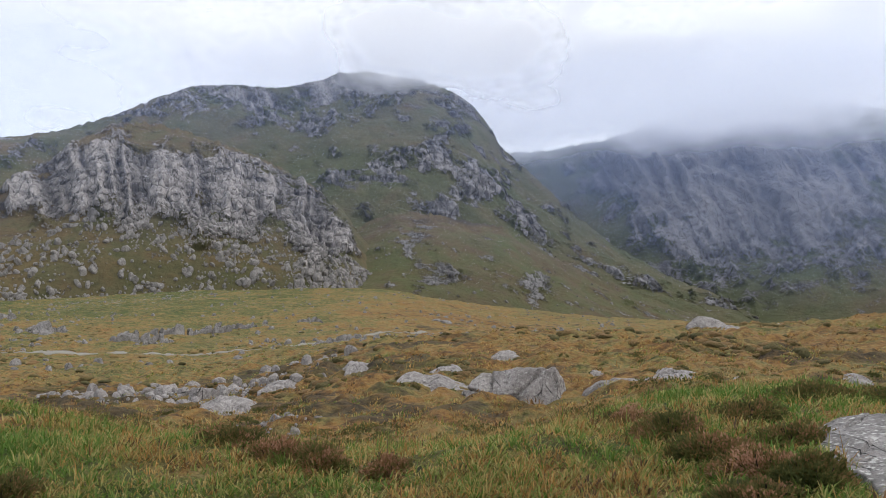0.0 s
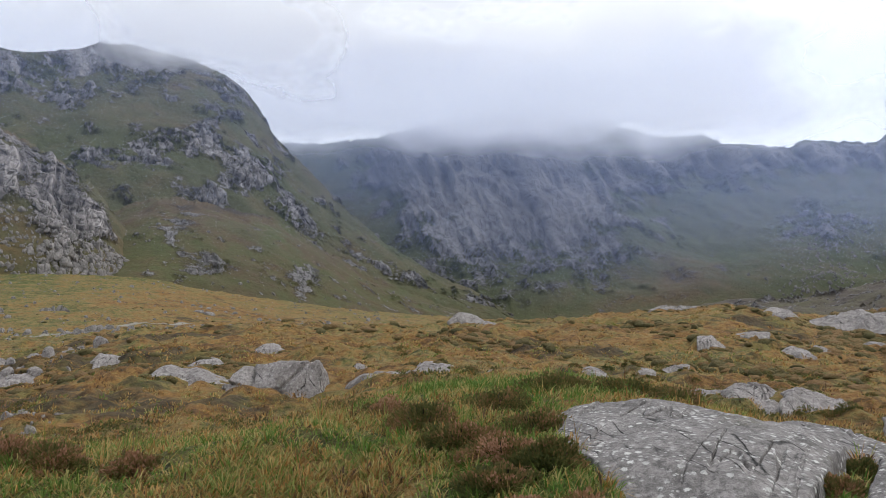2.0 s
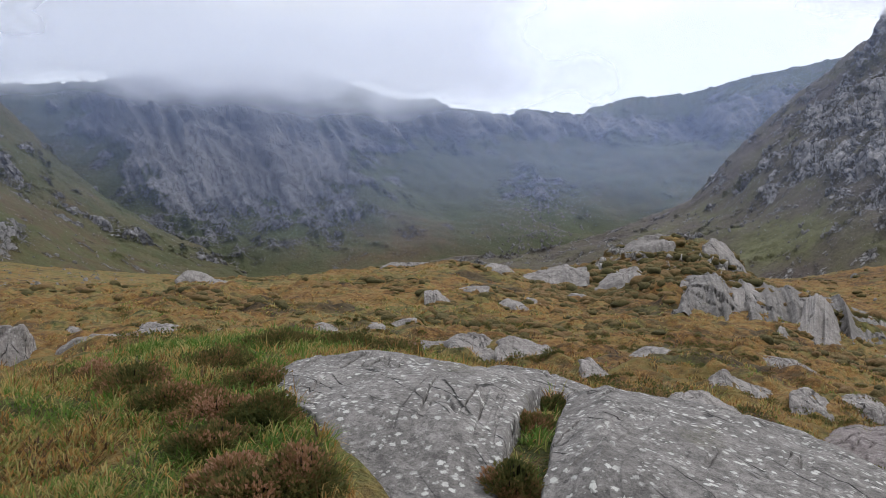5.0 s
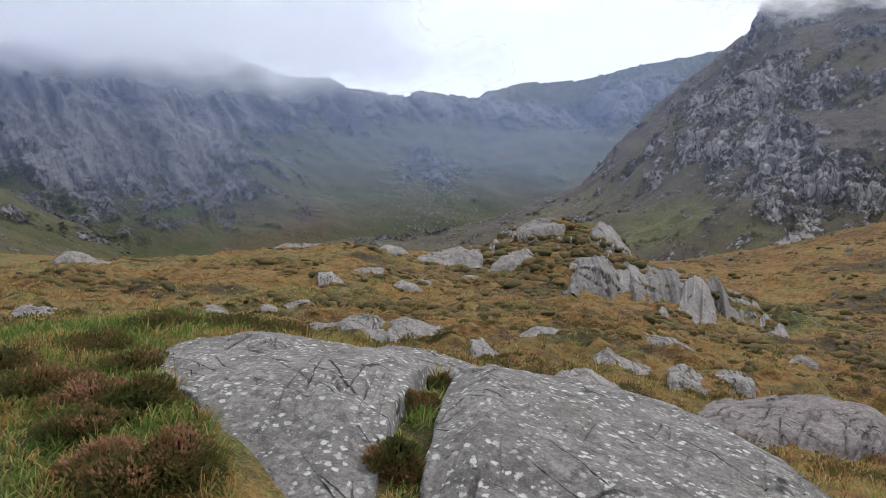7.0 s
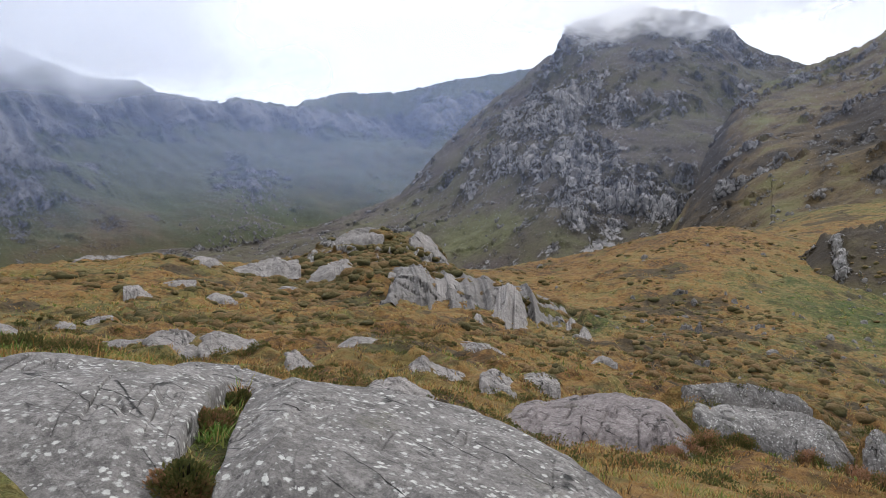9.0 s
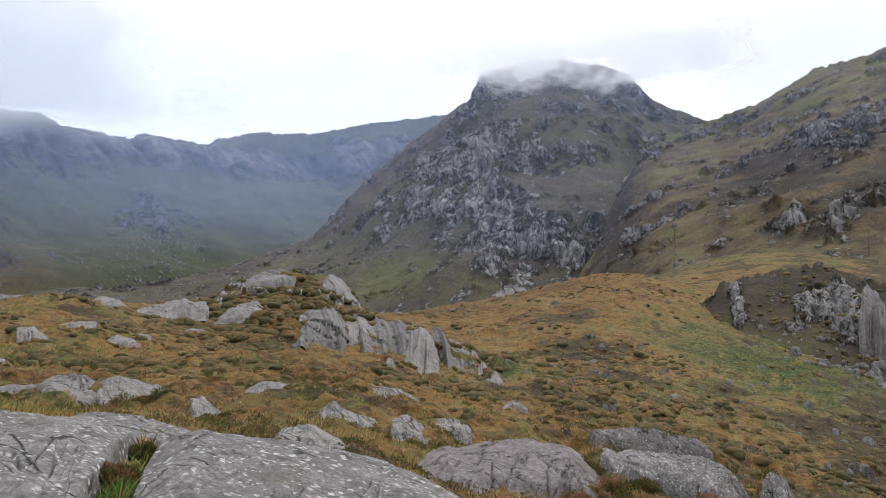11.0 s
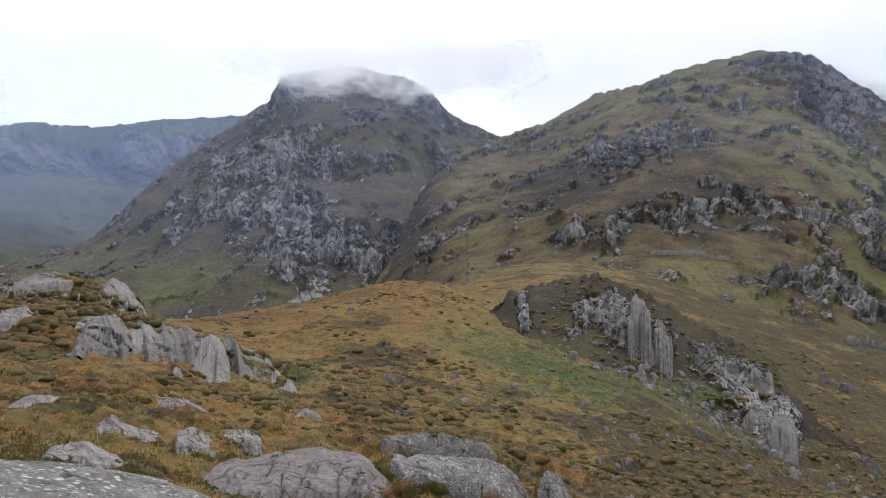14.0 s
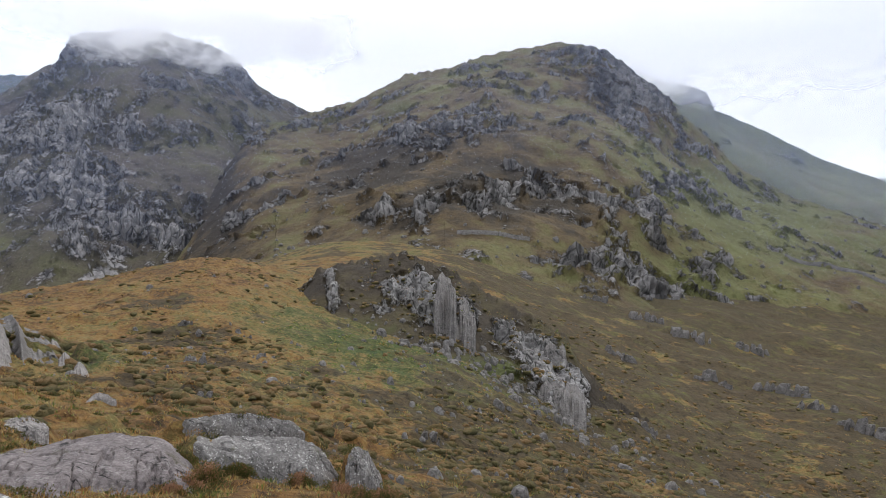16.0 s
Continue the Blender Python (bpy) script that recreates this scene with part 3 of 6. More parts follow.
mountain("mountain_hill", "green and brown hill dotted with small crags",
         [(66, 500, -9), (69.4, 588, 23), (71, 630, 66), (72.9, 679, 106), (74.7, 726, 145), (76.6, 764, 165), (82.1, 802, 198), (84.1, 816, 218), (85.2, 824, 229), (88.5, 847, 244), (90.5, 861, 260), (96, 900, 285), (97.6, 888, 278), (99.2, 877, 266), (102.2, 855, 221), (104, 842, 187), (107.6, 817, 129), (111, 792, 92), (116.4, 754, 61), (126, 700, 12)],
         [(66, 380, -14), (76, 330, 8), (88, 300, 6), (100, 310, -12), (112, 330, -30), (126, 360, -44)], mat_green, 0.07, 320, 211, 0.95, 0.20,
         [(100.5, 190, 3.0, 45, 0.55), (98, 245, 2, 22, 0.45), (88, 120, 4, 30, 0.2), (94, 60, 5, 20, 0.25), (82, 140, 4, 40, 0.15), (97, 20, 3, 12, 0.3), (103, 60, 2, 25, 0.3)], 0.42, [(72, 80, 2.2, 90, 0.6), (84, 90, 8, 40, 0.4), (92, 60, 7, 25, 0.4), (109, 60, 6, 60, -0.5), (100.5, 190, 3, 45, 0.5)], 14, 6, 8, (0, 0), 2.5, 1.0, 1.15)
mountain("mountain_shoulder", "misty green shoulder behind the hill",
         [(92, 1300, 348), (98.8, 1331, 405), (102.2, 1347, 362), (104.8, 1359, 345), (105.9, 1364, 333), (106.4, 1366, 305), (109.4, 1380, 270), (112.7, 1396, 222), (116.4, 1413, 183), (124, 1448, 127), (135, 1500, 79)],
         [(92, 900, 60), (110, 950, 10), (135, 900, -30)], mat_green, 0.15, 150, 231, 1.1, 0.02, [(105.5, 330, 1.2, 25, 0.6), (108, 200, 3, 30, 0.2)], 0.02, (), 16, 6, 12)
mountain("mountain_far", "distant mountainside lost in cloud",
         [(100, 2400, 200), (109.4, 2400, 250), (112.8, 2400, 285), (116.5, 2400, 320), (125, 2400, 330), (140, 2400, 250)],
         [(100, 1700, 0), (140, 1700, -30)], mat_wall, 0.25, 80, 251, 1.0, 0.15, (), 0.2, (), 40, 14, 25)


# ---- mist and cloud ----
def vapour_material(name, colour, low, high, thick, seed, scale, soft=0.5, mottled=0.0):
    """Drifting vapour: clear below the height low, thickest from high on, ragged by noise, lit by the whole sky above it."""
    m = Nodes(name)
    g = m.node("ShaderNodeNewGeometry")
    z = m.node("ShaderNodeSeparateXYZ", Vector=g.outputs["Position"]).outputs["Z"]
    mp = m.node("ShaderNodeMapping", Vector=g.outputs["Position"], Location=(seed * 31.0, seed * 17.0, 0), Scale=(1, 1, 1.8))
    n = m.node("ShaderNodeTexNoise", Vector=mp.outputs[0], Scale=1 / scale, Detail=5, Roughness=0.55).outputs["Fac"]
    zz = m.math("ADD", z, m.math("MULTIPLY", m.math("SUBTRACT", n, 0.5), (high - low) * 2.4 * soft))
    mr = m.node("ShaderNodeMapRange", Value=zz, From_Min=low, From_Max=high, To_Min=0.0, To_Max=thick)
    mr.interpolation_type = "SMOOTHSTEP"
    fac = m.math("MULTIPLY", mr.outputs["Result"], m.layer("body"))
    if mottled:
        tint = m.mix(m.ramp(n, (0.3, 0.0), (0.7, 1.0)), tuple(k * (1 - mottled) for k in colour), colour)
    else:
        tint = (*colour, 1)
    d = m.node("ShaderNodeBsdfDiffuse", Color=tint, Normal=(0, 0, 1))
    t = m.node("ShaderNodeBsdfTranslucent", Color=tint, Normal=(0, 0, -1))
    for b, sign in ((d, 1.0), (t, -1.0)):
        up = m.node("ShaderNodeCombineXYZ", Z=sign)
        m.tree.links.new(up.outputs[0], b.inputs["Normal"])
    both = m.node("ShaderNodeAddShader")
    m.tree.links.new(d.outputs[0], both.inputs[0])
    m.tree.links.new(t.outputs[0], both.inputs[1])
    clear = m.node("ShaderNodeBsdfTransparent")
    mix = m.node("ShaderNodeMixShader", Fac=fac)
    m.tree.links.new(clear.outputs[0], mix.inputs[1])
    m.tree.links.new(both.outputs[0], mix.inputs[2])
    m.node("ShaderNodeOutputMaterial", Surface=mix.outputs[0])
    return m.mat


def contact(a, r):
    """Height of the land at bearings a and distance r."""
    z = ground_height(r * np.sin(np.radians(a)), r * np.cos(np.radians(a)))
    for P in SHEETS.values():
        R = np.hypot(P[..., 0], P[..., 1])
        col = np.degrees(np.arctan2(P[:, 0, 0], P[:, 0, 1]))
        at = np.array([np.interp(r, np.maximum.accumulate(q), k, left=-99, right=-99) for q, k in zip(R, P[..., 2])])
        z = np.maximum(z, np.interp(a, col, at, left=-99, right=-99))
    return np.convolve(np.pad(z, 4, mode="edge"), np.ones(9) / 9, "valid")


def veil(name, label, a0, a1, r, z0, z1, mat, bulge=0.04, seed=1, fade=6.0, top=0.0, foot=0.0):
    """A billowing curtain of vapour round the place, thinning to its sides and, over the height top, upwards."""
    a = np.linspace(a0, a1, 300)
    z = z0 + (z1 - z0) * np.linspace(0, 1, 120) ** (1.0 if not foot else 1.4)
    Z, A = np.meshgrid(z, a)
    R = r * (1 + bulge * np.sin(A * 0.21 + seed)) + 0.08 * (Z - z0)
    P = np.stack([R * np.sin(np.radians(A)), R * np.cos(np.radians(A)), Z], -1)
    p = np.stack([R * np.sin(np.radians(A)), R * np.cos(np.radians(A)), Z * 1.5], -1)
    W = A + 0.6 * fade * fbm(p / (0.12 * r), 4, 900 + seed) * (fade < 30)
    H = Z + (0.45 * (z1 - top) * fbm(p / (0.07 * r), 4, 950 + seed) if top else 0)
    edge = smooth01(A, a0, a0 + 2) * (1 - smooth01(A, a1 - 2, a1))
    body = edge * smooth01(W, a0, a0 + fade) * (1 - smooth01(W, a1 - fade, a1))
    if foot:
        body = body * smooth01(Z - contact(a, r)[:, None], 0, foot)
    if top:
        body = body * (1 - smooth01(H, top, z1)) * (1 - smooth01(Z, z1 - 20, z1))
    return tagged(new(name, grid_mesh(name, P, mat, body=body)), label, "mist", kind="structure")


# aerial haze imitated with see-through sheets, its blue light put into their colour
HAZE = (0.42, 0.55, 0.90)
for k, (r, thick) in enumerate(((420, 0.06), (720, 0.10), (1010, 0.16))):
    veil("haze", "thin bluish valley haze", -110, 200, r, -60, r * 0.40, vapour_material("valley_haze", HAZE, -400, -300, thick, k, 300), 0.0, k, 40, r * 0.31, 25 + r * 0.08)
CLOUD = (0.93, 0.945, 0.98)
veil("cloud_bank", "low grey cloud over the headwall", -30, 48, 1065, 120, 520, vapour_material("low_cloud", CLOUD, 198, 256, 0.97, 3, 130, 0.5), 0.0, 2, 20, 340)
veil("cloud_bank", "low grey cloud over the ridge", -10, 10, 880, 180, 400, vapour_material("ridge_cloud", CLOUD, 225, 300, 0.93, 5, 90, 0.6), 0.0, 4, 6, 300)
veil("cloud_bank", "drifting cloud cap on the peak", 55, 84, 800, 150, 305, vapour_material("peak_cloud", (0.99, 0.99, 1.0), 212, 258, 0.93, 7, 50, 0.8), 0.0, 6, 8, 262)
veil("cloud_bank", "low cloud over the shoulder", 76, 150, 1290, 180, 980, vapour_material("shoulder_cloud", CLOUD, 275, 370, 0.97, 9, 110, 0.6), 0.0, 8, 5, 820)
veil("cloud_bank", "cloud hiding the distant mountainside", 98, 152, 2050, 60, 1000, vapour_material("far_cloud", CLOUD, 170, 400, 0.95, 11, 200, 0.4), 0.0, 9, 6, 700)


# ---- bare rock ----
def rock_material(name, dark, pale, lichen=0.5, grain=1.0, tint=(0.5, 0.5, 0.46), joint=0.6):
    m = Nodes(name)
    broad = m.noise(0.9 * grain, 5, 0.6)
    mid = m.noise(4 * grain, 7, 0.72, (1, 1, 1), (0, 0, 0.6), 0.4)
    mottle = m.noise(16 * grain, 6, 0.75)
    fine = m.noise(60 * grain, 4, 0.75)
    streak = m.noise(3.5 * grain, 6, 0.7, (5.0, 0.8, 1.0), (0, 0, joint))
    col = m.mix(m.ramp(m.math("ADD", m.math("MULTIPLY", broad, 0.35), m.math("MULTIPLY", mid, 0.65)), (0.36, 0.0), (0.62, 1.0)), dark, pale)
    col = m.mix(m.ramp(mottle, (0.38, 0.7), (0.56, 0.0)), col, tuple(c * 0.6 for c in dark))
    col = m.mix(m.ramp(streak, (0.54, 0.0), (0.7, 0.6)), col, tuple(c * 0.5 for c in dark))
    col = m.mix(m.ramp(fine, (0.3, 0.55), (0.62, 1.15)), (0.0, 0.0, 0.0), col)
    ragged = m.math("MULTIPLY", m.math("SUBTRACT", m.noise(34 * grain, 5, 0.75), 0.5), 0.8)
    some = m.ramp(m.noise(2.6 * grain, 5, 0.65), (0.40, 0.0), (0.56, 1.0))
    big = m.ramp(m.math("ADD", m.voronoi(13 * grain), ragged), (0.22, 1.0), (0.30, 0.0))
    small = m.ramp(m.math("ADD", m.voronoi(25 * grain), ragged), (0.24, 1.0), (0.34, 0.0))
    crust = m.math("MULTIPLY", m.math("MAXIMUM", m.math("MULTIPLY", big, some), m.math("MULTIPLY", small, m.ramp(m.noise(6 * grain, 4, 0.6), (0.5, 0.0), (0.6, 0.8)))), lichen)
    col = m.mix(crust, col, tint)
    black = m.ramp(m.noise(7 * grain, 7, 0.8), (0.58, 0.0), (0.66, 0.7))
    col = m.mix(black, col, (0.035, 0.035, 0.033))
    cr = m.math("ADD", m.voronoi(1.5 * grain, "DISTANCE_TO_EDGE", (3.2, 0.7, 1.0), (0, 0, joint)), m.math("MULTIPLY", m.math("SUBTRACT", m.noise(9 * grain, 5, 0.7), 0.5), 0.14))
    split = m.math("MULTIPLY", m.ramp(cr, (0.0, 1.0), (0.03, 0.0)), m.ramp(m.noise(1.7 * grain, 3, 0.6), (0.5, 0.0), (0.6, 1.0)))
    col = m.mix(split, col, (0.03, 0.03, 0.028))
    moss = m.ramp(m.noise(1.4 * grain, 5, 0.7), (0.6, 0.0), (0.75, 0.4))
    col = m.mix(moss, col, (0.15, 0.145, 0.06))
    h = m.math("ADD", m.math("MULTIPLY", fine, 0.35), m.math("ADD", m.math("ADD", mid, m.math("MULTIPLY", mottle, 0.5)), m.math("MULTIPLY", split, -1.2)))
    return m.finish(col, 0.82, h, 0.9, 0.03 / grain)


mat_slab = rock_material("lichened_slab", (0.145, 0.134, 0.126), (0.36, 0.338, 0.318), 1.0, 1.0, (0.56, 0.555, 0.52))
mat_boulder = rock_material("weathered_boulder", (0.175, 0.157, 0.147), (0.42, 0.386, 0.362), 0.45, 0.5)
mat_purple = rock_material("purplish_slab", (0.165, 0.138, 0.134), (0.33, 0.288, 0.28), 0.3, 0.6)
mat_rib = rock_material("fluted_rock", (0.115, 0.104, 0.098), (0.33, 0.308, 0.29), 0.35, 0.3)
mat_far_rock = rock_material("distant_rock", (0.14, 0.13, 0.122), (0.36, 0.337, 0.315), 0.3, 0.2)


def ico(sub):
    bm = bmesh.new()
    bmesh.ops.create_icosphere(bm, subdivisions=sub, radius=1.0)
    bm.verts.ensure_lookup_table()
    v = np.array([x.co for x in bm.verts])
    f = np.array([[x.index for x in p.verts] for p in bm.faces])
    bm.free()
    return v, f


ICO = {k: ico(k) for k in (1, 2, 3, 4, 5, 6)}


def rock_shape(seed, w, d, h, sub=4, cuts=9, crack=0.03, flat=0.0, ribs=0.0, box=0.78, worn=0.62):
    """An angular, ice-worn stone about w x d x h with cut faces, cracks and worn edges."""
    rng = np.random.default_rng(seed)
    v, f = ICO[sub]
    v = v.copy()
    v = np.sign(v) * np.abs(v) ** box
    for k in range(cuts):
        n = rng.normal(size=3)
        n[2] = abs(n[2]) * 0.8
        n /= np.linalg.norm(n)
        over = np.maximum(v @ n - rng.uniform(worn, 0.95), 0)
        v -= over[:, None] * n * 0.92
    v = v / np.array([np.abs(v[:, 0]).max(), np.abs(v[:, 1]).max(), v[:, 2].max()])
    if flat:
        v[:, 2] -= np.maximum(v[:, 2] - (1 - flat), 0) * 0.85
    v = v * np.array([w / 2, d / 2, h])
    size = (w * d * h) ** (1 / 3)
    nrm = v / (np.linalg.norm(v, axis=1, keepdims=True) + 1e-9)
    q = v / size + seed * 3.17
    off = fbm(q * 1.3, 4, seed) * 0.11 + fbm(q * 4, 4, seed + 1) * 0.035
    f1, gap, rid = cells(q * np.array([1.9, 1.9, 0.9]), seed + 2)
    off = off + (rid - 0.5) * 0.07 - crack * 1.6 * (1 - smooth01(gap, 0.0, 0.09))
    if ribs:
        off = off + ribs * ridged(q * np.array([2.6, 2.6, 0.35]), 3, seed + 3)
    return v + nrm * (off * size)[:, None], f


BARE, FRINGE, ROCKS = [], [], []


def settle_at(a, low, r):
    """The distance near r where the ground lies at that angle under the eye's level."""
    rr = np.linspace(0.75 * r, 1.3 * r, 90)
    x, y = rr * math.sin(radians(a)), rr * math.cos(radians(a))
    el = np.degrees(np.arctan2(surface_height(x, y) - EYE, rr))
    return float(rr[np.argmin(np.abs(el - low) + 0.4 * np.abs(rr / r - 1))])


def rock(name, label, a0, a1, top, r, depth=0.7, seed=1, sub=4, mat=None, sink=0.45, tilt=0.0, cuts=9, flat=0.0, ribs=0.0, low=None, category="rock", group="", lean=0.0, crack=0.03, box=0.78, deep=0.0):
    """A rock between two bearings at a distance, its top at an angle over eye level, bedded in the ground."""
    a = (a0 + a1) / 2
    if low is None:
        low = top - max(0.22 * (a1 - a0), 0.2)
        r = settle_at(a, low, r)
    x, y, g = spot(a, r)
    w = r * radians(a1 - a0)
    around = [spot(a + da, r + dr * w)[2] for da in (-0.25 * (a1 - a0), 0, 0.25 * (a1 - a0)) for dr in (-0.3, 0, 0.3)]
    g = sum(around) / 9
    h = min(max(EYE + r * math.tan(radians(top)) - g, 0.13 * w + 0.3 * (max(around) - g)), 0.6 * w)
    BARE.append((x, y, w * 0.42))
    if deep:
        v, f = rock_shape(seed, w * 1.22, w * depth * 1.3, h * (1 + deep), sub, cuts, crack, flat, ribs, box)
        v[:, 2] -= h * deep
    else:
        v, f = rock_shape(seed, w, w * depth, h * (1 + sink), sub, cuts, crack, flat, ribs, box)
        v[:, 2] -= sink * h * 0.6
    me = raw_mesh(name, v, f.ravel(), np.full(len(f), 3), mat or mat_boulder)
    ob = new(name, me)
    ob.matrix_world = pose(x, y, g, tilt, lean, -a)
    return tagged(ob, label, category, group)


# the two great slabs at the viewer's feet
def slab(name, label, left, right, crest, prof, seed, joint, lanes):
    """An ice-smoothed slab: side bearings by distance, crest (bearing, distance, height), fall towards and behind the crest."""
    nr, na = 230, 300
    u = np.linspace(0, 1, na)
    w = np.linspace(0, 1, nr)
    W, U = np.meshgrid(w, u)
    ca, cr, cz = (np.array(k, float) for k in zip(*crest))
    mid = ca[0] + (ca[-1] - ca[0]) * U
    rc = np.interp(mid, ca, cr)
    R = 3.0 + (rc + 1.1 - 3.0) * W
    lo = np.interp(R, *zip(*left))
    hi = np.interp(R, *zip(*right))
    A = lo + (hi - lo) * U
    rc, zc = np.interp(A, ca, cr), np.interp(A, ca, cz)
    drop = np.interp(R - rc, *zip(*prof))
    Z = zc + drop
    side = np.minimum(U, 1 - U) * (hi - lo) * math.pi / 180 * R
    side = side + 0.05 * fbm(np.stack([R * 1.6, A * 0.1, A * 0 + seed], -1), 4, seed + 8)
    Z = Z - 0.5 * (1 - smooth01(side, 0.0, 0.08)) ** 2 - 0.05 * (1 - smooth01(side, 0.0, 0.4))
    X, Y = R * np.sin(np.radians(A)), R * np.cos(np.radians(A))
    P = np.stack([X, Y, Z], -1)
    c, s = math.cos(radians(joint)), math.sin(radians(joint))
    across, along = X * c - Y * s, X * s + Y * c
    across = across + 0.03 * fbm(P / 0.6, 3, seed + 13)
    q = np.stack([across / lanes, along / 2.6, Z * 0 + seed], -1)
    ln = value_noise(q, seed) + 0.35 * value_noise(q * 2.7, seed + 1)
    keep = smooth01(value_noise(np.stack([across / 0.4, along / 0.5, Z * 0], -1), seed + 2), -0.05, 0.3)
    cut = (1 - smooth01(np.abs(ln), 0.008, 0.045)) * keep
    ln2 = value_noise(np.stack([across / (lanes * 0.45), along / 1.2, Z * 0 + seed], -1), seed + 11)
    keep2 = smooth01(value_noise(np.stack([across / 0.8, along / 0.5, Z * 0], -1), seed + 12), 0.0, 0.3)
    cut = np.maximum(cut, 0.35 * (1 - smooth01(np.abs(ln2), 0.015, 0.06)) * keep2)
    step = (hash01(np.floor(ln * 2.5).astype(np.int64), (U * 0).astype(np.int64), (U * 0).astype(np.int64), seed) - 0.5)
    worn = fbm(P / 0.9, 4, seed + 3) * 0.06 + fbm(P / 0.16, 4, seed + 4) * 0.013
    P[..., 2] += EYE + worn - 0.036 * cut + 0.025 * step * keep
    return tagged(new(name, grid_mesh(name, P, mat_slab)), label, "rock")


PROF = [(-4, -1.25), (-3.4, -0.95), (-2.8, -0.50), (-1.9, -0.13), (-1.0, -0.05), (-0.4, -0.015), (0, 0), (0.4, -0.07), (0.8, -0.32), (1.1, -0.8)]
slab("rock_slab", "broad grey lichen-spotted slab smoothed by ice", [(3, 32.0), (4, 30.2), (5, 27.0), (6.3, 23.0), (8, 22.0)], [(3, 39.4), (4, 40.0), (5.2, 41.1), (6.6, 42.7), (8, 43.2)],
     [(22, 6.6, -0.86), (24, 6.8, -0.76), (26, 7.0, -0.70), (31, 7.1, -0.66), (36, 6.9, -0.70), (42.5, 6.7, -0.82)], PROF, 41, 43, 0.26)
slab("rock_slab", "long grey slab scored by dark parallel cracks", [(3, 41.0), (4, 42.0), (5, 42.5), (6.4, 43.3), (8, 43.8)], [(3, 74.0), (4.6, 73.0), (5.6, 70.0), (6.4, 62.0), (7, 58.0), (8, 52.0)],
     [(43, 6.4, -0.89), (46.5, 6.4, -0.83), (54, 6.4, -0.97), (60, 6.2, -1.10), (65, 5.9, -1.24), (68.5, 5.4, -1.37), (75, 4.9, -1.7)], PROF, 57, 62, 0.17)
slab("rock_slab", "thin grey ledge of rock behind the broad slab", [(3, 37.0), (6, 37.0), (9, 36.5)], [(3, 49.0), (6, 47.5), (9, 46.8)],
     [(36, 8.3, -0.98), (39, 8.4, -0.92), (43, 8.2, -0.98), (48, 7.9, -1.12)], PROF, 63, 30, 0.4)

# heath stones and buried slabs
rock("boulder", "large grey split boulder in rusty bog grass", 0.2, 9.2, -2.95, 31, 0.55, 11, 6, sink=0.35, cuts=12, flat=0.2, low=-6.0, category="boulder", crack=0.045)
rock("boulder", "blocky grey boulder beside the larger one", 9.5, 14.2, -3.85, 31, 0.7, 14, 5, sink=0.35, cuts=12, flat=0.25, low=-5.9, category="boulder")
rock("rock_slab", "pale flat rock set in wet grass", -9.8, -1.4, -8.0, 10.5, 0.5, 21, 5, mat_slab, flat=0.3, low=-8.9, deep=1.5, box=0.6)
rock("rock_slab", "thin pale rock edge in grass", 6.4, 9.4, -7.1, 10.5, 0.5, 22, 4, mat_slab, flat=0.3, low=-7.6, deep=1.5, box=0.6)


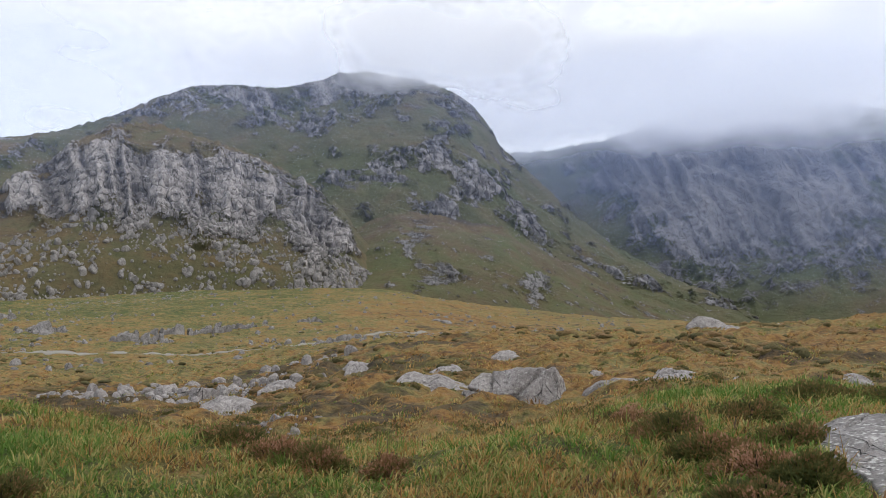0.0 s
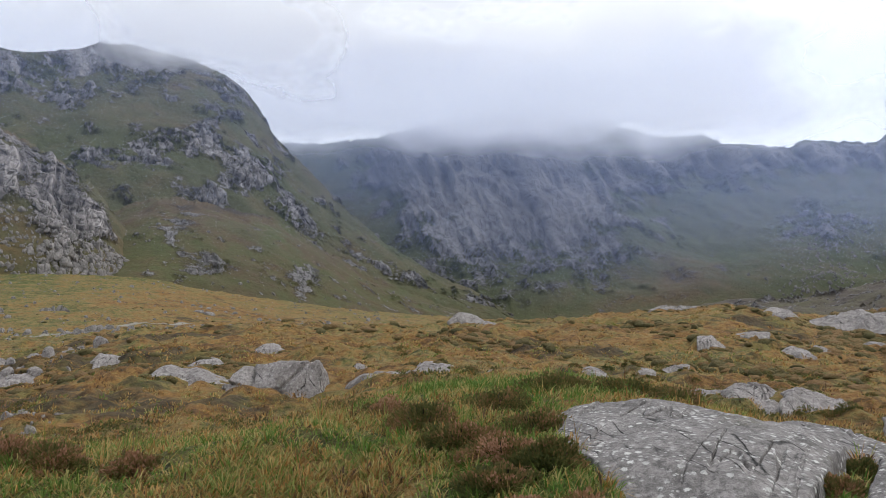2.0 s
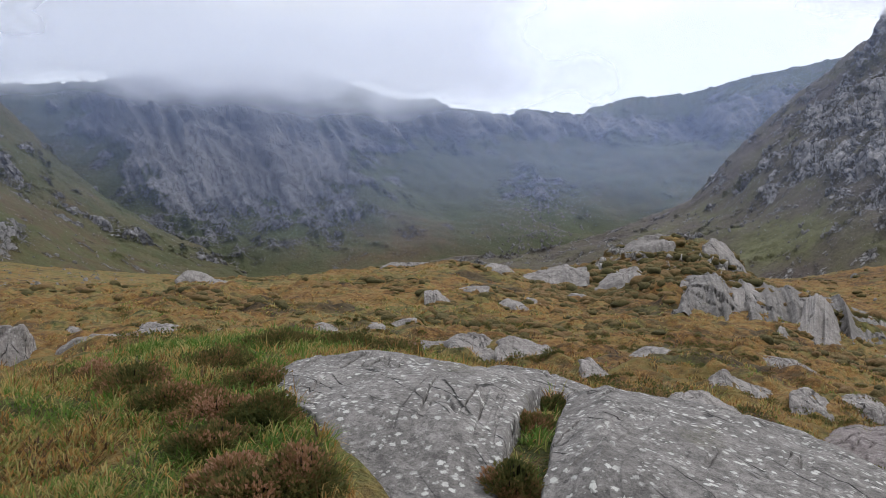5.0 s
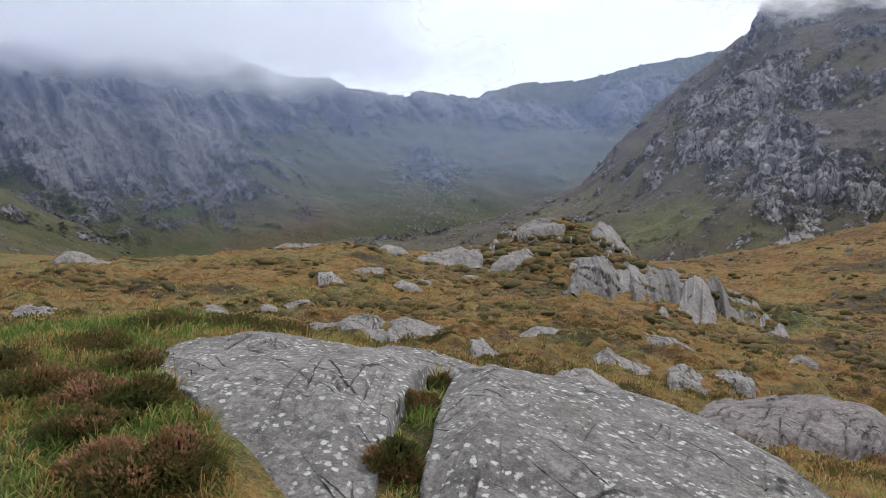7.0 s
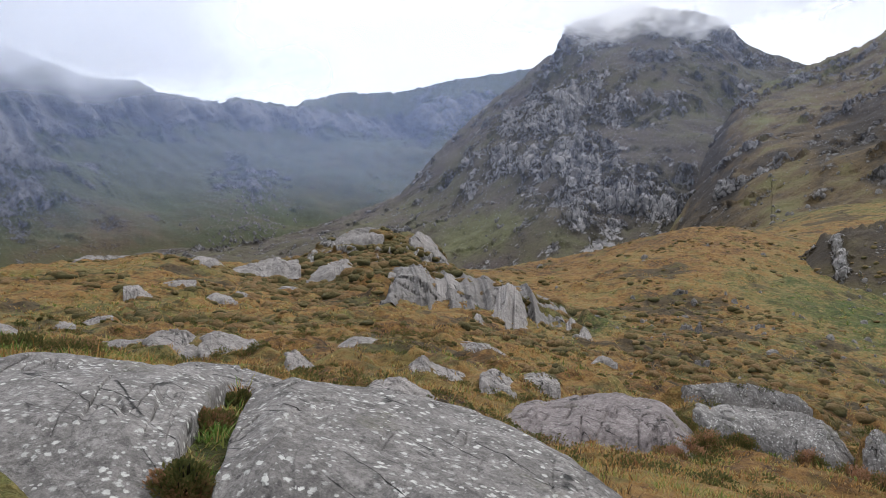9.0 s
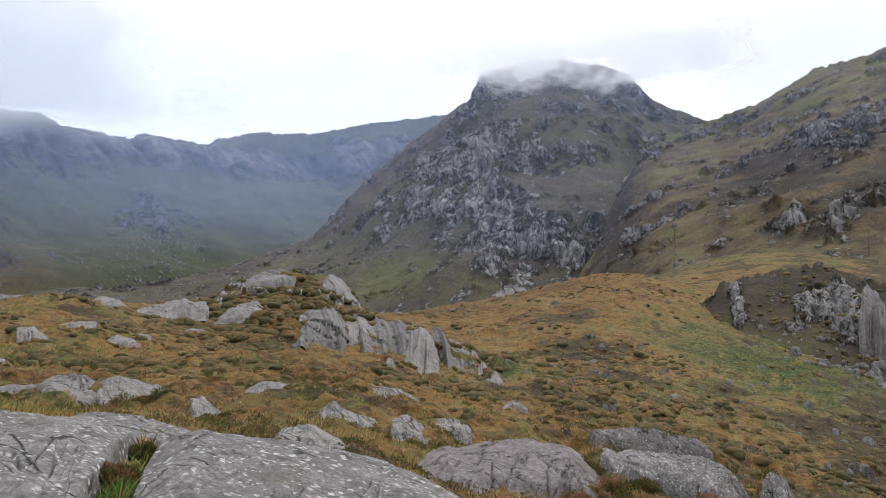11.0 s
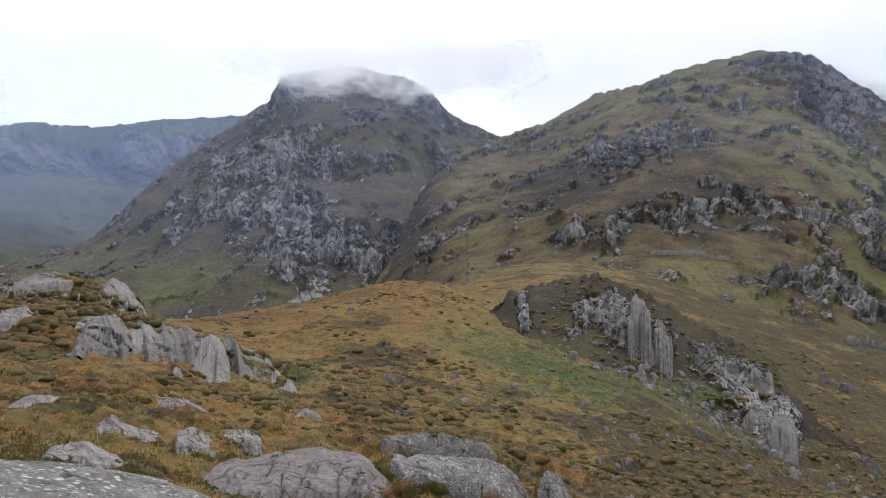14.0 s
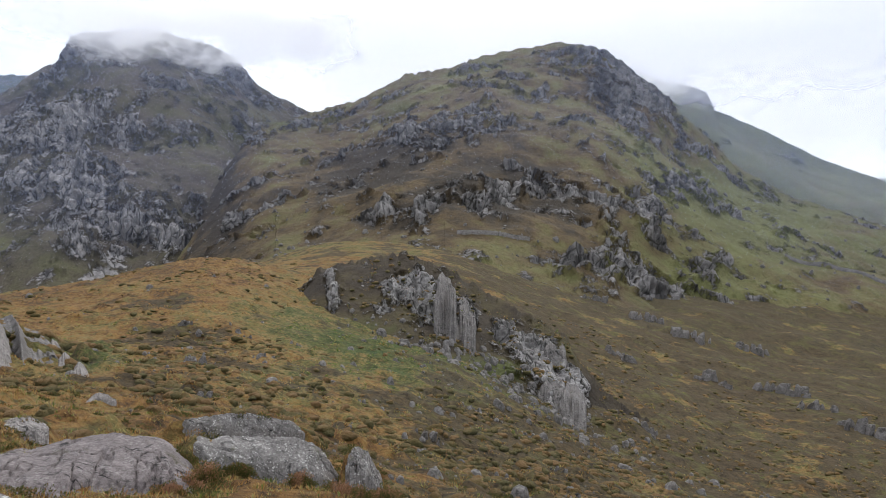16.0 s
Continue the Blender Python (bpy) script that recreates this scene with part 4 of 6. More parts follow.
def hump(label, crest, foot, r, mat, seed, steep=0.4, lanes=0.25, joint=40, group="rocks in the heath", name="rock_outcrop", ribs=0.0, sunk=0.04, flutes=1.8):
    """Ice-worn rock lying in its slope: crest and foot as (bearing, angle over eye level), distance to look for the ground at."""
    ca, ce = (np.array(k, float) for k in zip(*crest))
    fa, fe = (np.array(k, float) for k in zip(*foot))
    a0, a1 = min(ca[0], fa[0]), max(ca[-1], fa[-1])
    nu, nv = (130, 84) if r < 50 else (96, 60) if flutes < 3 else (240, 80)
    az = np.linspace(a0, a1, nu)
    soft = np.hanning(15)[1:-1]
    soft /= soft.sum()
    top = np.convolve(np.pad(np.interp(az, ca, ce), 6, mode="edge"), soft, "valid")
    low = np.convolve(np.pad(np.interp(az, fa, fe), 6, mode="edge"), soft, "valid")
    rr = np.linspace(0.7 * r, 1.35 * r, 160)
    AA, RR = np.meshgrid(az[::13], rr, indexing="ij")
    el = np.degrees(np.arctan2(surface_height(RR * np.sin(np.radians(AA)), RR * np.cos(np.radians(AA))) - EYE, RR))
    pick = lambda want: np.median(rr[np.argmin(np.abs(el - want[::13, None]) + 0.5 * np.abs(RR / r - 1), 1)])
    rf, rc = pick(low), pick(top)
    width = r * radians(a1 - a0)
    tall = r * radians(float(np.max(top - low)))
    deep = float(np.clip(0.85 * (rc - rf), steep * tall, (0.6 if not ribs else 2.5) * width + steep * tall))
    V, U = np.meshgrid(np.linspace(-0.25, 1.6, nv), np.linspace(0, 1, nu))
    q = np.stack([U * 5.0, V * 0.8, V * 0 + seed * 1.7], -1)
    high = float(np.max(top - low))
    TOP = top[:, None] + 0.08 * high * fbm(q[:, :1] * 2.0, 4, seed + 7)
    LOW = low[:, None] + 0.16 * high * fbm(q[:, :1] * 1.6, 4, seed + 8)
    AZ = az[:, None] + V * 0
    # a broken front face under a worn top that slopes back
    knee = 0.16 if not ribs else 0.3
    brow = np.clip((0.34 if not ribs else 0.5) + 0.3 * fbm(q, 3, seed + 9), 0.08, 0.8)
    face = np.where(V < knee, brow * smooth01(V, -0.04, knee), brow + (1 - brow) * np.clip((V - knee) / (1 - knee), 0, 1) ** 0.75)
    R = rf + deep * V + (sunk * tall if ribs else 0.0) * np.clip(V, 0, 1)
    Z = np.tan(np.radians(LOW + (TOP - LOW) * face)) * R
    Z = Z - np.clip(-V, 0, 1) * (1.2 * tall + 0.8) - np.clip(V - 1, 0, 1) ** 1.4 * (1.3 * tall + 0.3 * deep)
    side = (np.minimum(U, 1 - U) + 0.09 * fbm(np.stack([V * 4.0, U * 2.0, V * 0 + seed], -1), 3, seed + 10)) * width
    Z = Z - (0.5 * tall + 0.04 * width) * (1 - smooth01(side, -0.02 * width, 0.07 * width)) ** 1.5
    X, Y = R * np.sin(np.radians(AZ)), R * np.cos(np.radians(AZ))
    P = np.stack([X, Y, Z], -1)
    c, s = math.cos(radians(joint)), math.sin(radians(joint))
    size = math.sqrt(width * max(tall, 0.25 * width))
    across, along = (X * c - Y * s) / size, (X * s + Y * c) / size
    zz = Z / size
    ln = value_noise(np.stack([across / lanes, along / (lanes * 6), zz / (lanes * 6) + seed], -1), seed) + 0.3 * value_noise(np.stack([across / lanes * 2.6, along / lanes, zz / lanes], -1), seed + 1)
    keep = smooth01(value_noise(np.stack([across / 0.3, along / 0.5, zz / 0.5], -1), seed + 2), -0.25, 0.15)
    split = (1 - smooth01(np.abs(ln), 0.02, 0.08)) * keep
    f1, gap, rid = cells(np.stack([across * 2.2, along * 1.1, zz * 1.1 + seed], -1), seed + 6)
    lift = fbm(P / size * 1.6, 4, seed + 3) * 0.07 - 0.01 + fbm(P / size * 8, 3, seed + 4) * 0.010 - 0.05 * split + 0.025 * (rid - 0.5) - 0.05 * (1 - smooth01(gap, 0, 0.05)) * keep
    if ribs:
        lift = lift + 0.8 * ribs * ridged(np.stack([U * width / size * flutes + 0.5 * V, V * 0.25, V * 0 + seed], -1), 4, seed + 5)
    tilt = radians(25 if not ribs else -5)
    P[..., 2] += EYE + lift * size * math.cos(tilt) * (1.0 if not ribs else 0.35)
    inward = -lift * size * (0.4 if not ribs else 1.1)
    P[..., 0] += inward * np.sin(np.radians(AZ))
    P[..., 1] += inward * np.cos(np.radians(AZ))
    x, y = bearing((a0 + a1) / 2, rf + 0.5 * deep)
    if flutes < 3:
        BARE.append((x, y, width * 0.36))
    if r < 110:
        ROCKS.append((az, top, low, rf, deep, tall, seed))
    rng = np.random.default_rng(seed)
    for u in rng.uniform(-0.06, 1.06, int(6 + 10 * min(width, 4))):
        back = rng.random() < 0.4
        fx, fy = bearing(a0 + u * (a1 - a0), rf + (deep * rng.uniform(0.9, 1.25) if back else -rng.uniform(0.0, 0.3) * min(width, 2)))
        if rng.random() < 0.75:
            FRINGE.append((fx, fy, float(np.clip(rng.uniform(0.25, 0.7) * tall, 0.15, 0.8))))
    return tagged(new(name, grid_mesh(name, P, mat)), label, "rock", group)


PALE, WHITE, LEDGE = "pale low rock slab bedded in heather", "grey whaleback rock with a white weathered top", "low grey shelf of rock under heather"
HEATH = [(-6.9, -4.0, -2.75, 52), (3.2, 5.6, -2.0, 64), (13.6, 18.3, -3.0, 42), (18.9, 22.0, -3.55, 37), (21.8, 24.4, -3.8, 36), (16.4, 19.2, 0.28, 92), (18.4, 20.6, -0.25, 91), (23.6, 29.6, -3.95, 30), (25.0, 27.6, -3.2, 42), (38.2, 40.6, -1.5, 66), (40.2, 41.6, -1.4, 70),
         (47.2, 51.0, -4.55, 46), (64.8, 66.6, -5.9, 36), (-3.5, 2.0, -3.45, 38), (-1.0, 1.6, -3.0, 45), (-16.4, -12.0, -4.9, 34), (10.0, 11.2, -3.3, 40), (-12.6, -9.6, -4.0, 45)]
for k, (a0, a1, top, r) in enumerate(HEATH):
    w = a1 - a0
    h = 0.2 * w + 0.25
    p = 0.25 + 0.5 * ((k * 37) % 10) / 10
    hump(PALE, [(a0, top - 0.7 * h), (a0 + p * 0.6 * w, top - 0.05 * h), (a0 + p * w, top), (a0 + 0.5 * (1 + p) * w, top - 0.25 * h), (a1, top - 0.8 * h)], [(a0, top - 0.9 * h), (a0 + 0.5 * w, top - h), (a1, top - 0.9 * h)], r, mat_boulder, 100 + k)
hump(WHITE, [(34.7, -4.65), (35.6, -3.92), (37.3, -3.93), (38.5, -4.39), (40.6, -6.3)], [(34.7, -5.19), (36.9, -5.89), (40.6, -6.56)], 32, mat_boulder, 141, 0.5)
hump("grey whaleback rock with heather in its joint", [(38.3, -4.4), (39.3, -4.0), (40.9, -4.39), (42.3, -4.94), (42.8, -5.52)], [(38.3, -4.9), (39.8, -5.69), (41.4, -6.6), (42.8, -5.9)], 32, mat_boulder, 142, 0.5)
hump("grey rounded rock rising from grass", [(44.1, -5.6), (44.9, -5.4), (46.5, -6.78), (47.4, -7.43)], [(44.1, -6.2), (45.6, -7.26), (47.4, -7.6)], 23, mat_boulder, 143, 0.5)
hump(PALE, [(35.6, -0.8), (36.5, -0.6), (37.9, -0.62)], [(35.6, -1.4), (37.9, -1.05)], 74, mat_boulder, 144)
hump("pale angular rock with a steep face", [(33.3, -1.0), (34.2, -0.85), (35.1, -1.66), (35.4, -2.22)], [(33.3, -1.4), (34.5, -2.1), (35.4, -2.4)], 66, mat_boulder, 145)
hump(LEDGE, [(28.5, -3.35), (29.8, -3.2), (30.7, -3.35)], [(28.5, -3.75), (30.7, -3.65)], 38, mat_boulder, 146)
hump(LEDGE, [(31.0, -3.3), (31.8, -2.93), (32.9, -2.9)], [(31.0, -3.56), (32.9, -3.15)], 40, mat_boulder, 147)
hump(LEDGE, [(32.0, -4.6), (33.5, -4.42), (35.2, -4.5)], [(32.0, -4.8), (34.3, -5.2), (35.2, -5.1)], 28, mat_boulder, 148)
hump("long pale slab among heather", [(53.4, -4.85), (55.5, -4.8), (57.9, -5.2), (59.3, -6.1)], [(53.4, -5.0), (56.2, -5.75), (59.3, -6.5)], 42, mat_boulder, 149)
hump("white-topped slab stepping down the heath", [(52.4, -6.75), (53.6, -5.8), (54.4, -6.5), (56.6, -7.2)], [(52.4, -6.9), (54.7, -7.55), (56.6, -8.2)], 28, mat_boulder, 150)
hump(WHITE, [(57.5, -7.1), (58.6, -6.8), (59.6, -7.5), (60.8, -8.8)], [(57.5, -7.6), (59.2, -8.7), (60.8, -9.0)], 25, mat_boulder, 151, 0.6)
hump("grey rock with a steep fluted face", [(60.3, -7.2), (61.8, -7.0), (63.0, -7.7)], [(60.3, -7.7), (61.8, -8.65), (63.0, -8.4)], 25, mat_boulder, 152, 0.6)
hump("broken grey rock behind the long slab", [(49.4, -8.2), (50.5, -7.65), (52.2, -7.3), (53.1, -7.8), (55.0, -8.67)], [(49.4, -8.4), (52.3, -9.05), (55.0, -9.1)], 19, mat_boulder, 153, 0.6)
hump("broad purple-grey slab veined with cracks", [(58.4, -10.1), (60.9, -9.0), (63.8, -8.45), (67.0, -8.2), (69.6, -8.6), (71.2, -9.98), (72.8, -11.8)], [(58.4, -10.3), (60.9, -11.45), (65.8, -12.3), (70.4, -12.5), (72.8, -12.5)], 18, mat_purple, 81, 0.7, 0.16, 70)
hump("pale upper ledge of the fringed slab", [(70.9, -7.7), (73.2, -7.37), (75.3, -7.36), (77.9, -7.95), (78.9, -8.7)], [(70.9, -8.0), (73.1, -8.75), (76.4, -8.9), (78.9, -9.1)], 22, mat_slab, 85, 0.5, 0.2, 60)
hump("grey slab fringed with brown heather", [(71.7, -8.9), (74.2, -8.8), (76.9, -8.95), (78.7, -9.0), (80.2, -10.0), (82.0, -12.5)], [(71.7, -9.6), (73.1, -10.8), (76.8, -11.7), (78.6, -12.6), (82.0, -13.5)], 18.5, mat_slab, 83, 0.9, 0.16, 60)
hump("grey ribbed rock below the slab", [(81.7, -10.4), (82.3, -9.7), (83.2, -10.0), (84.3, -12.0)], [(81.7, -11.4), (82.8, -12.5), (84.3, -12.9)], 18.5, mat_slab, 84, 0.7, 0.2, 60)
rock("boulder", "squat grey boulder alone in rusty grass", 42.8, 45.1, -1.55, 75, 0.7, 31, 4, sink=0.3, flat=0.2, category="boulder", low=-2.45)


def outcrop(name, label, a0, a1, top, low, r, n=6, seed=1, mat=None, ribs=0.07, lean=0.0, deep=0.7, group="", sub=4, crack=0.05, step=0.35, bed=True):
    """A crag of several jointed blocks grown out of the slope: bearings, angles of its top and foot, distance."""
    rng = np.random.default_rng(seed)
    a = (a0 + a1) / 2
    if bed:
        r = settle_at(a, low, r)
    W, H = r * radians(a1 - a0), r * (math.tan(radians(top)) - math.tan(radians(low)))
    x, y, z = spot(a, r)
    if not bed:
        z = EYE + r * math.tan(radians(low))
    root = new(name)
    root.matrix_world = pose(x, y, z, 0, 0, -a)
    BARE.append((x, y, W * 0.4))
    for k in range(n * 2):
        u = rng.uniform(-0.5, 0.5) if k else 0.0
        w = W * rng.uniform(0.10, 0.36) * (1.5 if k == 0 else 1.0)
        hh = H * (1 - 0.6 * abs(u) * rng.uniform(0.4, 1.4)) * (1.0 if k == 0 else rng.uniform(0.35, 0.9))
        back = rng.uniform(-0.5, 0.5) * deep * W * 0.6
        ground_z = 0.0
        if bed:
            hh = min(hh, 0.75 * w)
            bx, by = bearing(a + math.degrees(u * W * 0.9 / r), r + back)
            ground_z = float(surface_height(np.array([bx]), np.array([by]))[0]) - z
        v, f = rock_shape(seed * 13 + k, w, w * rng.uniform(0.6, 1.3), hh * 1.9, min(sub, 3), 14, crack, 0.12, ribs, 0.62, 0.4)
        t = np.array(Euler((radians(rng.uniform(-10, 10)), radians(lean + rng.uniform(-9, 9)), radians(rng.uniform(-30, 30)))).to_matrix())
        ob = new("block", raw_mesh("block", v @ t.T, f.ravel(), np.full(len(f), 3), mat or mat_boulder, False))
        ob.parent = root
        ob.location = (u * W * 0.9, back, ground_z - 0.95 * hh + (0.0 if bed else step * back * H / max(W, 1)))
    return tagged(root, label, "rock outcrop", group)


# the knoll and its ribs
mountain("knoll", "heather knoll with steep ribbed rock on its flank", [(40, 97, -1.2), (43, 98, 0.9), (44.6, 99, 1.4), (46.4, 100, 3.4), (48.1, 101, 4.2), (49.5, 102, 5.0), (52.2, 101, 4.5), (53.2, 100, 3.4), (54.1, 98, 2.1), (55.3, 96, -0.5), (57.8, 93, -1.0), (61.1, 90, -3.2), (63.2, 86, -5.2), (66, 84, -6.6)],
         [(40, 78, -2.8), (45, 76, -2.9), (50, 76, -2.8), (55, 74, -3.6), (60, 72, -5.4), (66, 72, -6.4)], mat_knoll, 0.045, 170, 281, 0.9, 0.16,
         [(42.5, 0.0, 1.4, 0.9, 0.6), (46.3, -0.2, 1.6, 0.7, 0.5), (47.6, 2.6, 1.2, 0.9, 0.55), (53.8, 1.6, 0.9, 1.6, 0.7), (53.2, -1.2, 1.6, 1.1, 0.65), (56.2, -2.2, 1.4, 1.0, 0.6), (59.3, -3.2, 1.5, 1.1, 0.65), (62.2, -4.6, 1.2, 0.8, 0.5)], 0.6, [(51, 4.0, 1.6, 1.2, -0.35), (58, -2.2, 4, 2, 0.35)], 0.5, 0.8, 1.3, (0.35, 0.2), 0.35, 0.6, 1.0, 2.4, (-0.5, 1.6, 0.5))
keep_heights("knoll", 40, 66, 70, 104)
SMOOTH, RIBBED = "smooth pale rock slab on the heather knoll", "steep grey ribbed rock on the knoll's flank"
KN = "rocks on the knoll"
hump(SMOOTH, [(44.7, 0.9), (46.5, 1.9), (48.2, 2.95), (50.4, 2.95)], [(44.7, 0.75), (46.8, 0.85), (48.4, 1.3), (50.4, 2.4)], 97, mat_boulder, 200, 0.8, 0.25, 20, KN)
hump(SMOOTH, [(44.7, -0.63), (46.1, 0.4), (47.8, 0.9), (49.1, 0.0)], [(44.7, -0.8), (46.8, -0.85), (49.1, -1.0)], 88, mat_boulder, 201, 0.8, 0.25, 20, KN)
hump(SMOOTH, [(39.6, -0.06), (40.9, 0.4), (43.1, 0.9), (44.7, 0.75)], [(39.6, -0.55), (41.4, -0.8), (43.1, -0.3), (44.7, 0.1)], 90, mat_boulder, 202, 0.8, 0.25, 20, KN)
hump(SMOOTH, [(37.2, 0.6), (38.0, 0.97), (39.0, 0.8), (39.8, 0.2)], [(37.2, 0.4), (38.7, 0.1), (39.8, 0.0)], 95, mat_boulder, 203, 0.8, 0.25, 20, KN)
hump(SMOOTH, [(30.0, 0.7), (31.0, 1.0), (32.4, 1.0), (34.0, 0.9)], [(30.0, 0.5), (32.0, 0.35), (34.0, 0.5)], 94, mat_boulder, 204, 0.8, 0.25, 20, KN)
hump("steep smooth rock below the knoll's top", [(52.1, 2.2), (52.7, 2.7), (53.5, 2.4), (54.4, 1.25), (55.3, -0.2)], [(52.1, 1.9), (53.7, 0.55), (55.3, -0.45)], 97, mat_boulder, 205, 0.5, 0.2, 20, KN, ribs=0.05)
hump(RIBBED, [(50.4, 0.0), (51.8, 0.35), (53.2, -0.1), (54.0, -0.8), (54.7, -1.98)], [(50.4, -0.5), (51.7, -1.1), (53.2, -2.4), (54.7, -2.6)], 84, mat_boulder, 206, 0.5, 0.2, 20, KN, ribs=0.12, sunk=0.08)
hump(RIBBED, [(53.8, -0.55), (54.9, -0.35), (56.1, -1.05), (56.9, -1.75), (57.9, -3.2)], [(53.8, -1.5), (55.6, -2.45), (57.9, -3.5)], 83, mat_boulder, 207, 0.5, 0.2, 20, KN, ribs=0.12, sunk=0.08)
# the darker rock here puts the shade of its steep faces into the colour
hump("long broken crag of leaning grey buttresses under heather", [(50.0, 0.0), (51.8, 0.5), (54.2, -0.1), (56.5, -0.6), (58.5, -0.75), (60.0, -1.0), (62.0, -2.0), (63.6, -3.5)],
     [(50.0, -0.5), (52.0, -1.4), (54.0, -2.4), (56.0, -2.8), (58.0, -3.6), (60.0, -4.1), (62.0, -4.3), (63.6, -4.5)], 86, mat_rib, 213, 0.9, 0.12, 20, KN, ribs=0.26, sunk=0.7, flutes=4.6)
hump(RIBBED, [(57.9, -2.7), (58.4, -1.3), (59.3, -0.95), (59.9, -1.7), (60.6, -3.5)], [(57.9, -3.4), (59.0, -4.1), (60.6, -4.4)], 81, mat_boulder, 208, 0.8, 0.2, 20, KN, ribs=0.1, sunk=0.2)
for k, (a0, top) in enumerate([(61.0, -2.0), (62.3, -2.5), (63.0, -3.3), (63.9, -3.9), (48.9, -0.3), (56.6, -3.0)]):
    hump("small upright rock tooth among heather", [(a0, top - 0.5), (a0 + 0.3, top), (a0 + 0.6, top - 0.15), (a0 + 1.0, top - 0.9)], [(a0, top - 0.9), (a0 + 0.5, top - 1.2), (a0 + 1.0, top - 1.2)], 82, mat_boulder, 220 + k, 0.6, 0.2, 20, KN, ribs=0.06)

# the broken scarp across the dip
mountain("scarp", "dark heathery scarp with grey rock ribs", [(76.0, 172, -4), (79.4, 168, 6.5), (82.6, 167, 8.4), (85.3, 166, 9.6), (88.5, 163, 5.8), (90.5, 160, 2.3), (93.2, 157, -2.0), (96.3, 155, -6.2), (97.4, 152, -11), (99.3, 150, -17), (106, 146, -27)],
         [(76.0, 146, -6), (80.3, 138, -6), (83, 134, -9), (88.5, 128, -13), (92.4, 124, -18), (94.7, 122, -23), (99, 124, -27), (106, 126, -32)], mat_scarp, 0.045, 200, 271, 0.95, 0.02,
         [(80.2, 1.0, 0.5, 4, 0.8), (84.6, 4, 0.8, 2.5, 0.55), (86.2, 2.0, 0.9, 4.5, 0.8), (88.0, -1.5, 1.0, 5, 0.85), (89.8, -3, 0.7, 4, 0.6), (92.2, -5, 0.9, 3.5, 0.65), (94.4, -9, 1.3, 5, 0.85), (95.8, -15, 1.2, 5, 0.8), (97.0, -18, 0.8, 3, 0.6)], 0.75, [(80, -6, 4, 3, -0.6), (90, -12, 6, 3, -0.6)], 2.0, 1.6, 2.2, (0.1, 0), 1.0, 0.4, 1.25, 2.4, (0.15, 2.6, 1.1))
keep_heights("scarp", 76, 106, 122, 172)
FLUTED = "tall fluted grey rock rib on the dark scarp"
for k, (a0, a1, top, low) in enumerate([(87.2, 88.9, 1.9, -2.6), (88.6, 90.3, 0.3, -3.3), (94.7, 96.6, -2.4, -4.8), (94.5, 96.3, -5.1, -7.3), (95.9, 97.8, -5.5, -8.5)]):
    w = a1 - a0
    hump(FLUTED, [(a0, top - 0.3 * (top - low)), (a0 + 0.3 * w, top), (a0 + 0.65 * w, top - 0.08 * (top - low)), (a1, top - 0.35 * (top - low))], [(a0, low + 0.1), (a0 + 0.6 * w, low), (a1, low + 0.1)], 148, mat_rib, 300 + k, 0.3, 0.22, 10, "ribs of the scarp", ribs=0.16, sunk=0.24)
# the ground itself, swelling round the rocks
MOUNDS.extend(ROCKS)
RG, AG = np.meshgrid(RINGS, AZG)
GX, GY = RG * np.sin(np.radians(AG)), RG * np.cos(np.radians(AG))
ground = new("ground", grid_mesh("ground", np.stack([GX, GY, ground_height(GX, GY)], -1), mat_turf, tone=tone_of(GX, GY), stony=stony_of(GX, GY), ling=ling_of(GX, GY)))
tagged(ground, "rough moorland of green grass, rusty bog and heather", "moorland", kind="structure")

DIP = [(74.3, 75.1, -1.2, -2.6, 118, 2), (74.6, 76.4, -2.2, -4.0, 115, 5), (77.4, 78.3, -2.2, -3.2, 118, 3), (70.4, 72.9, -2.9, -4.2, 96, 5), (71.2, 73.0, -5.5, -6.5, 75, 4), (86.0, 88.4, -7.8, -9.6, 70, 4), (89.0, 90.6, -6.6, -7.5, 95, 3), (81.3, 82.6, -6.2, -6.9, 80, 3),
       (92.6, 94.2, -8.2, -9.3, 110, 4), (95.0, 96.6, -10.4, -11.4, 90, 4), (84.4, 85.9, -11.0, -12.2, 48, 3), (87.8, 90.2, -12.8, -14.0, 46, 4), (108.4, 111.8, -4.5, -5.8, 190, 8), (110.6, 113.6, -5.5, -6.8, 186, 7), (107.4, 109.6, -2.0, -3.2, 230, 5), (100.6, 103.2, -0.2, -1.3, 240, 7), (103.2, 106.2, -1.3, -2.4, 235, 7), (97.3, 99.2, 1.4, 0.3, 260, 5), (113.0, 116.4, -6.7, -8.0, 190, 7), (99.0, 101.5, -3.0, -4.0, 205, 5), (104.5, 107.0, -4.4, -5.2, 200, 5), (98.2, 99.6, -9.3, -10.1, 120, 4), (101.0, 103.4, -8.0, -8.8, 140, 5), (69.4, 71.0, -1.2, -1.8, 130, 3)]
for k, (a0, a1, top, low, r, n) in enumerate(DIP):
    outcrop("rock_outcrop", "weathered grey outcrop on the brown hillside", a0, a1, top, low, r, n, 340 + k, mat_rib, 0.08, 10, 0.8, "outcrops in the dip", 3 if r > 180 else 4)

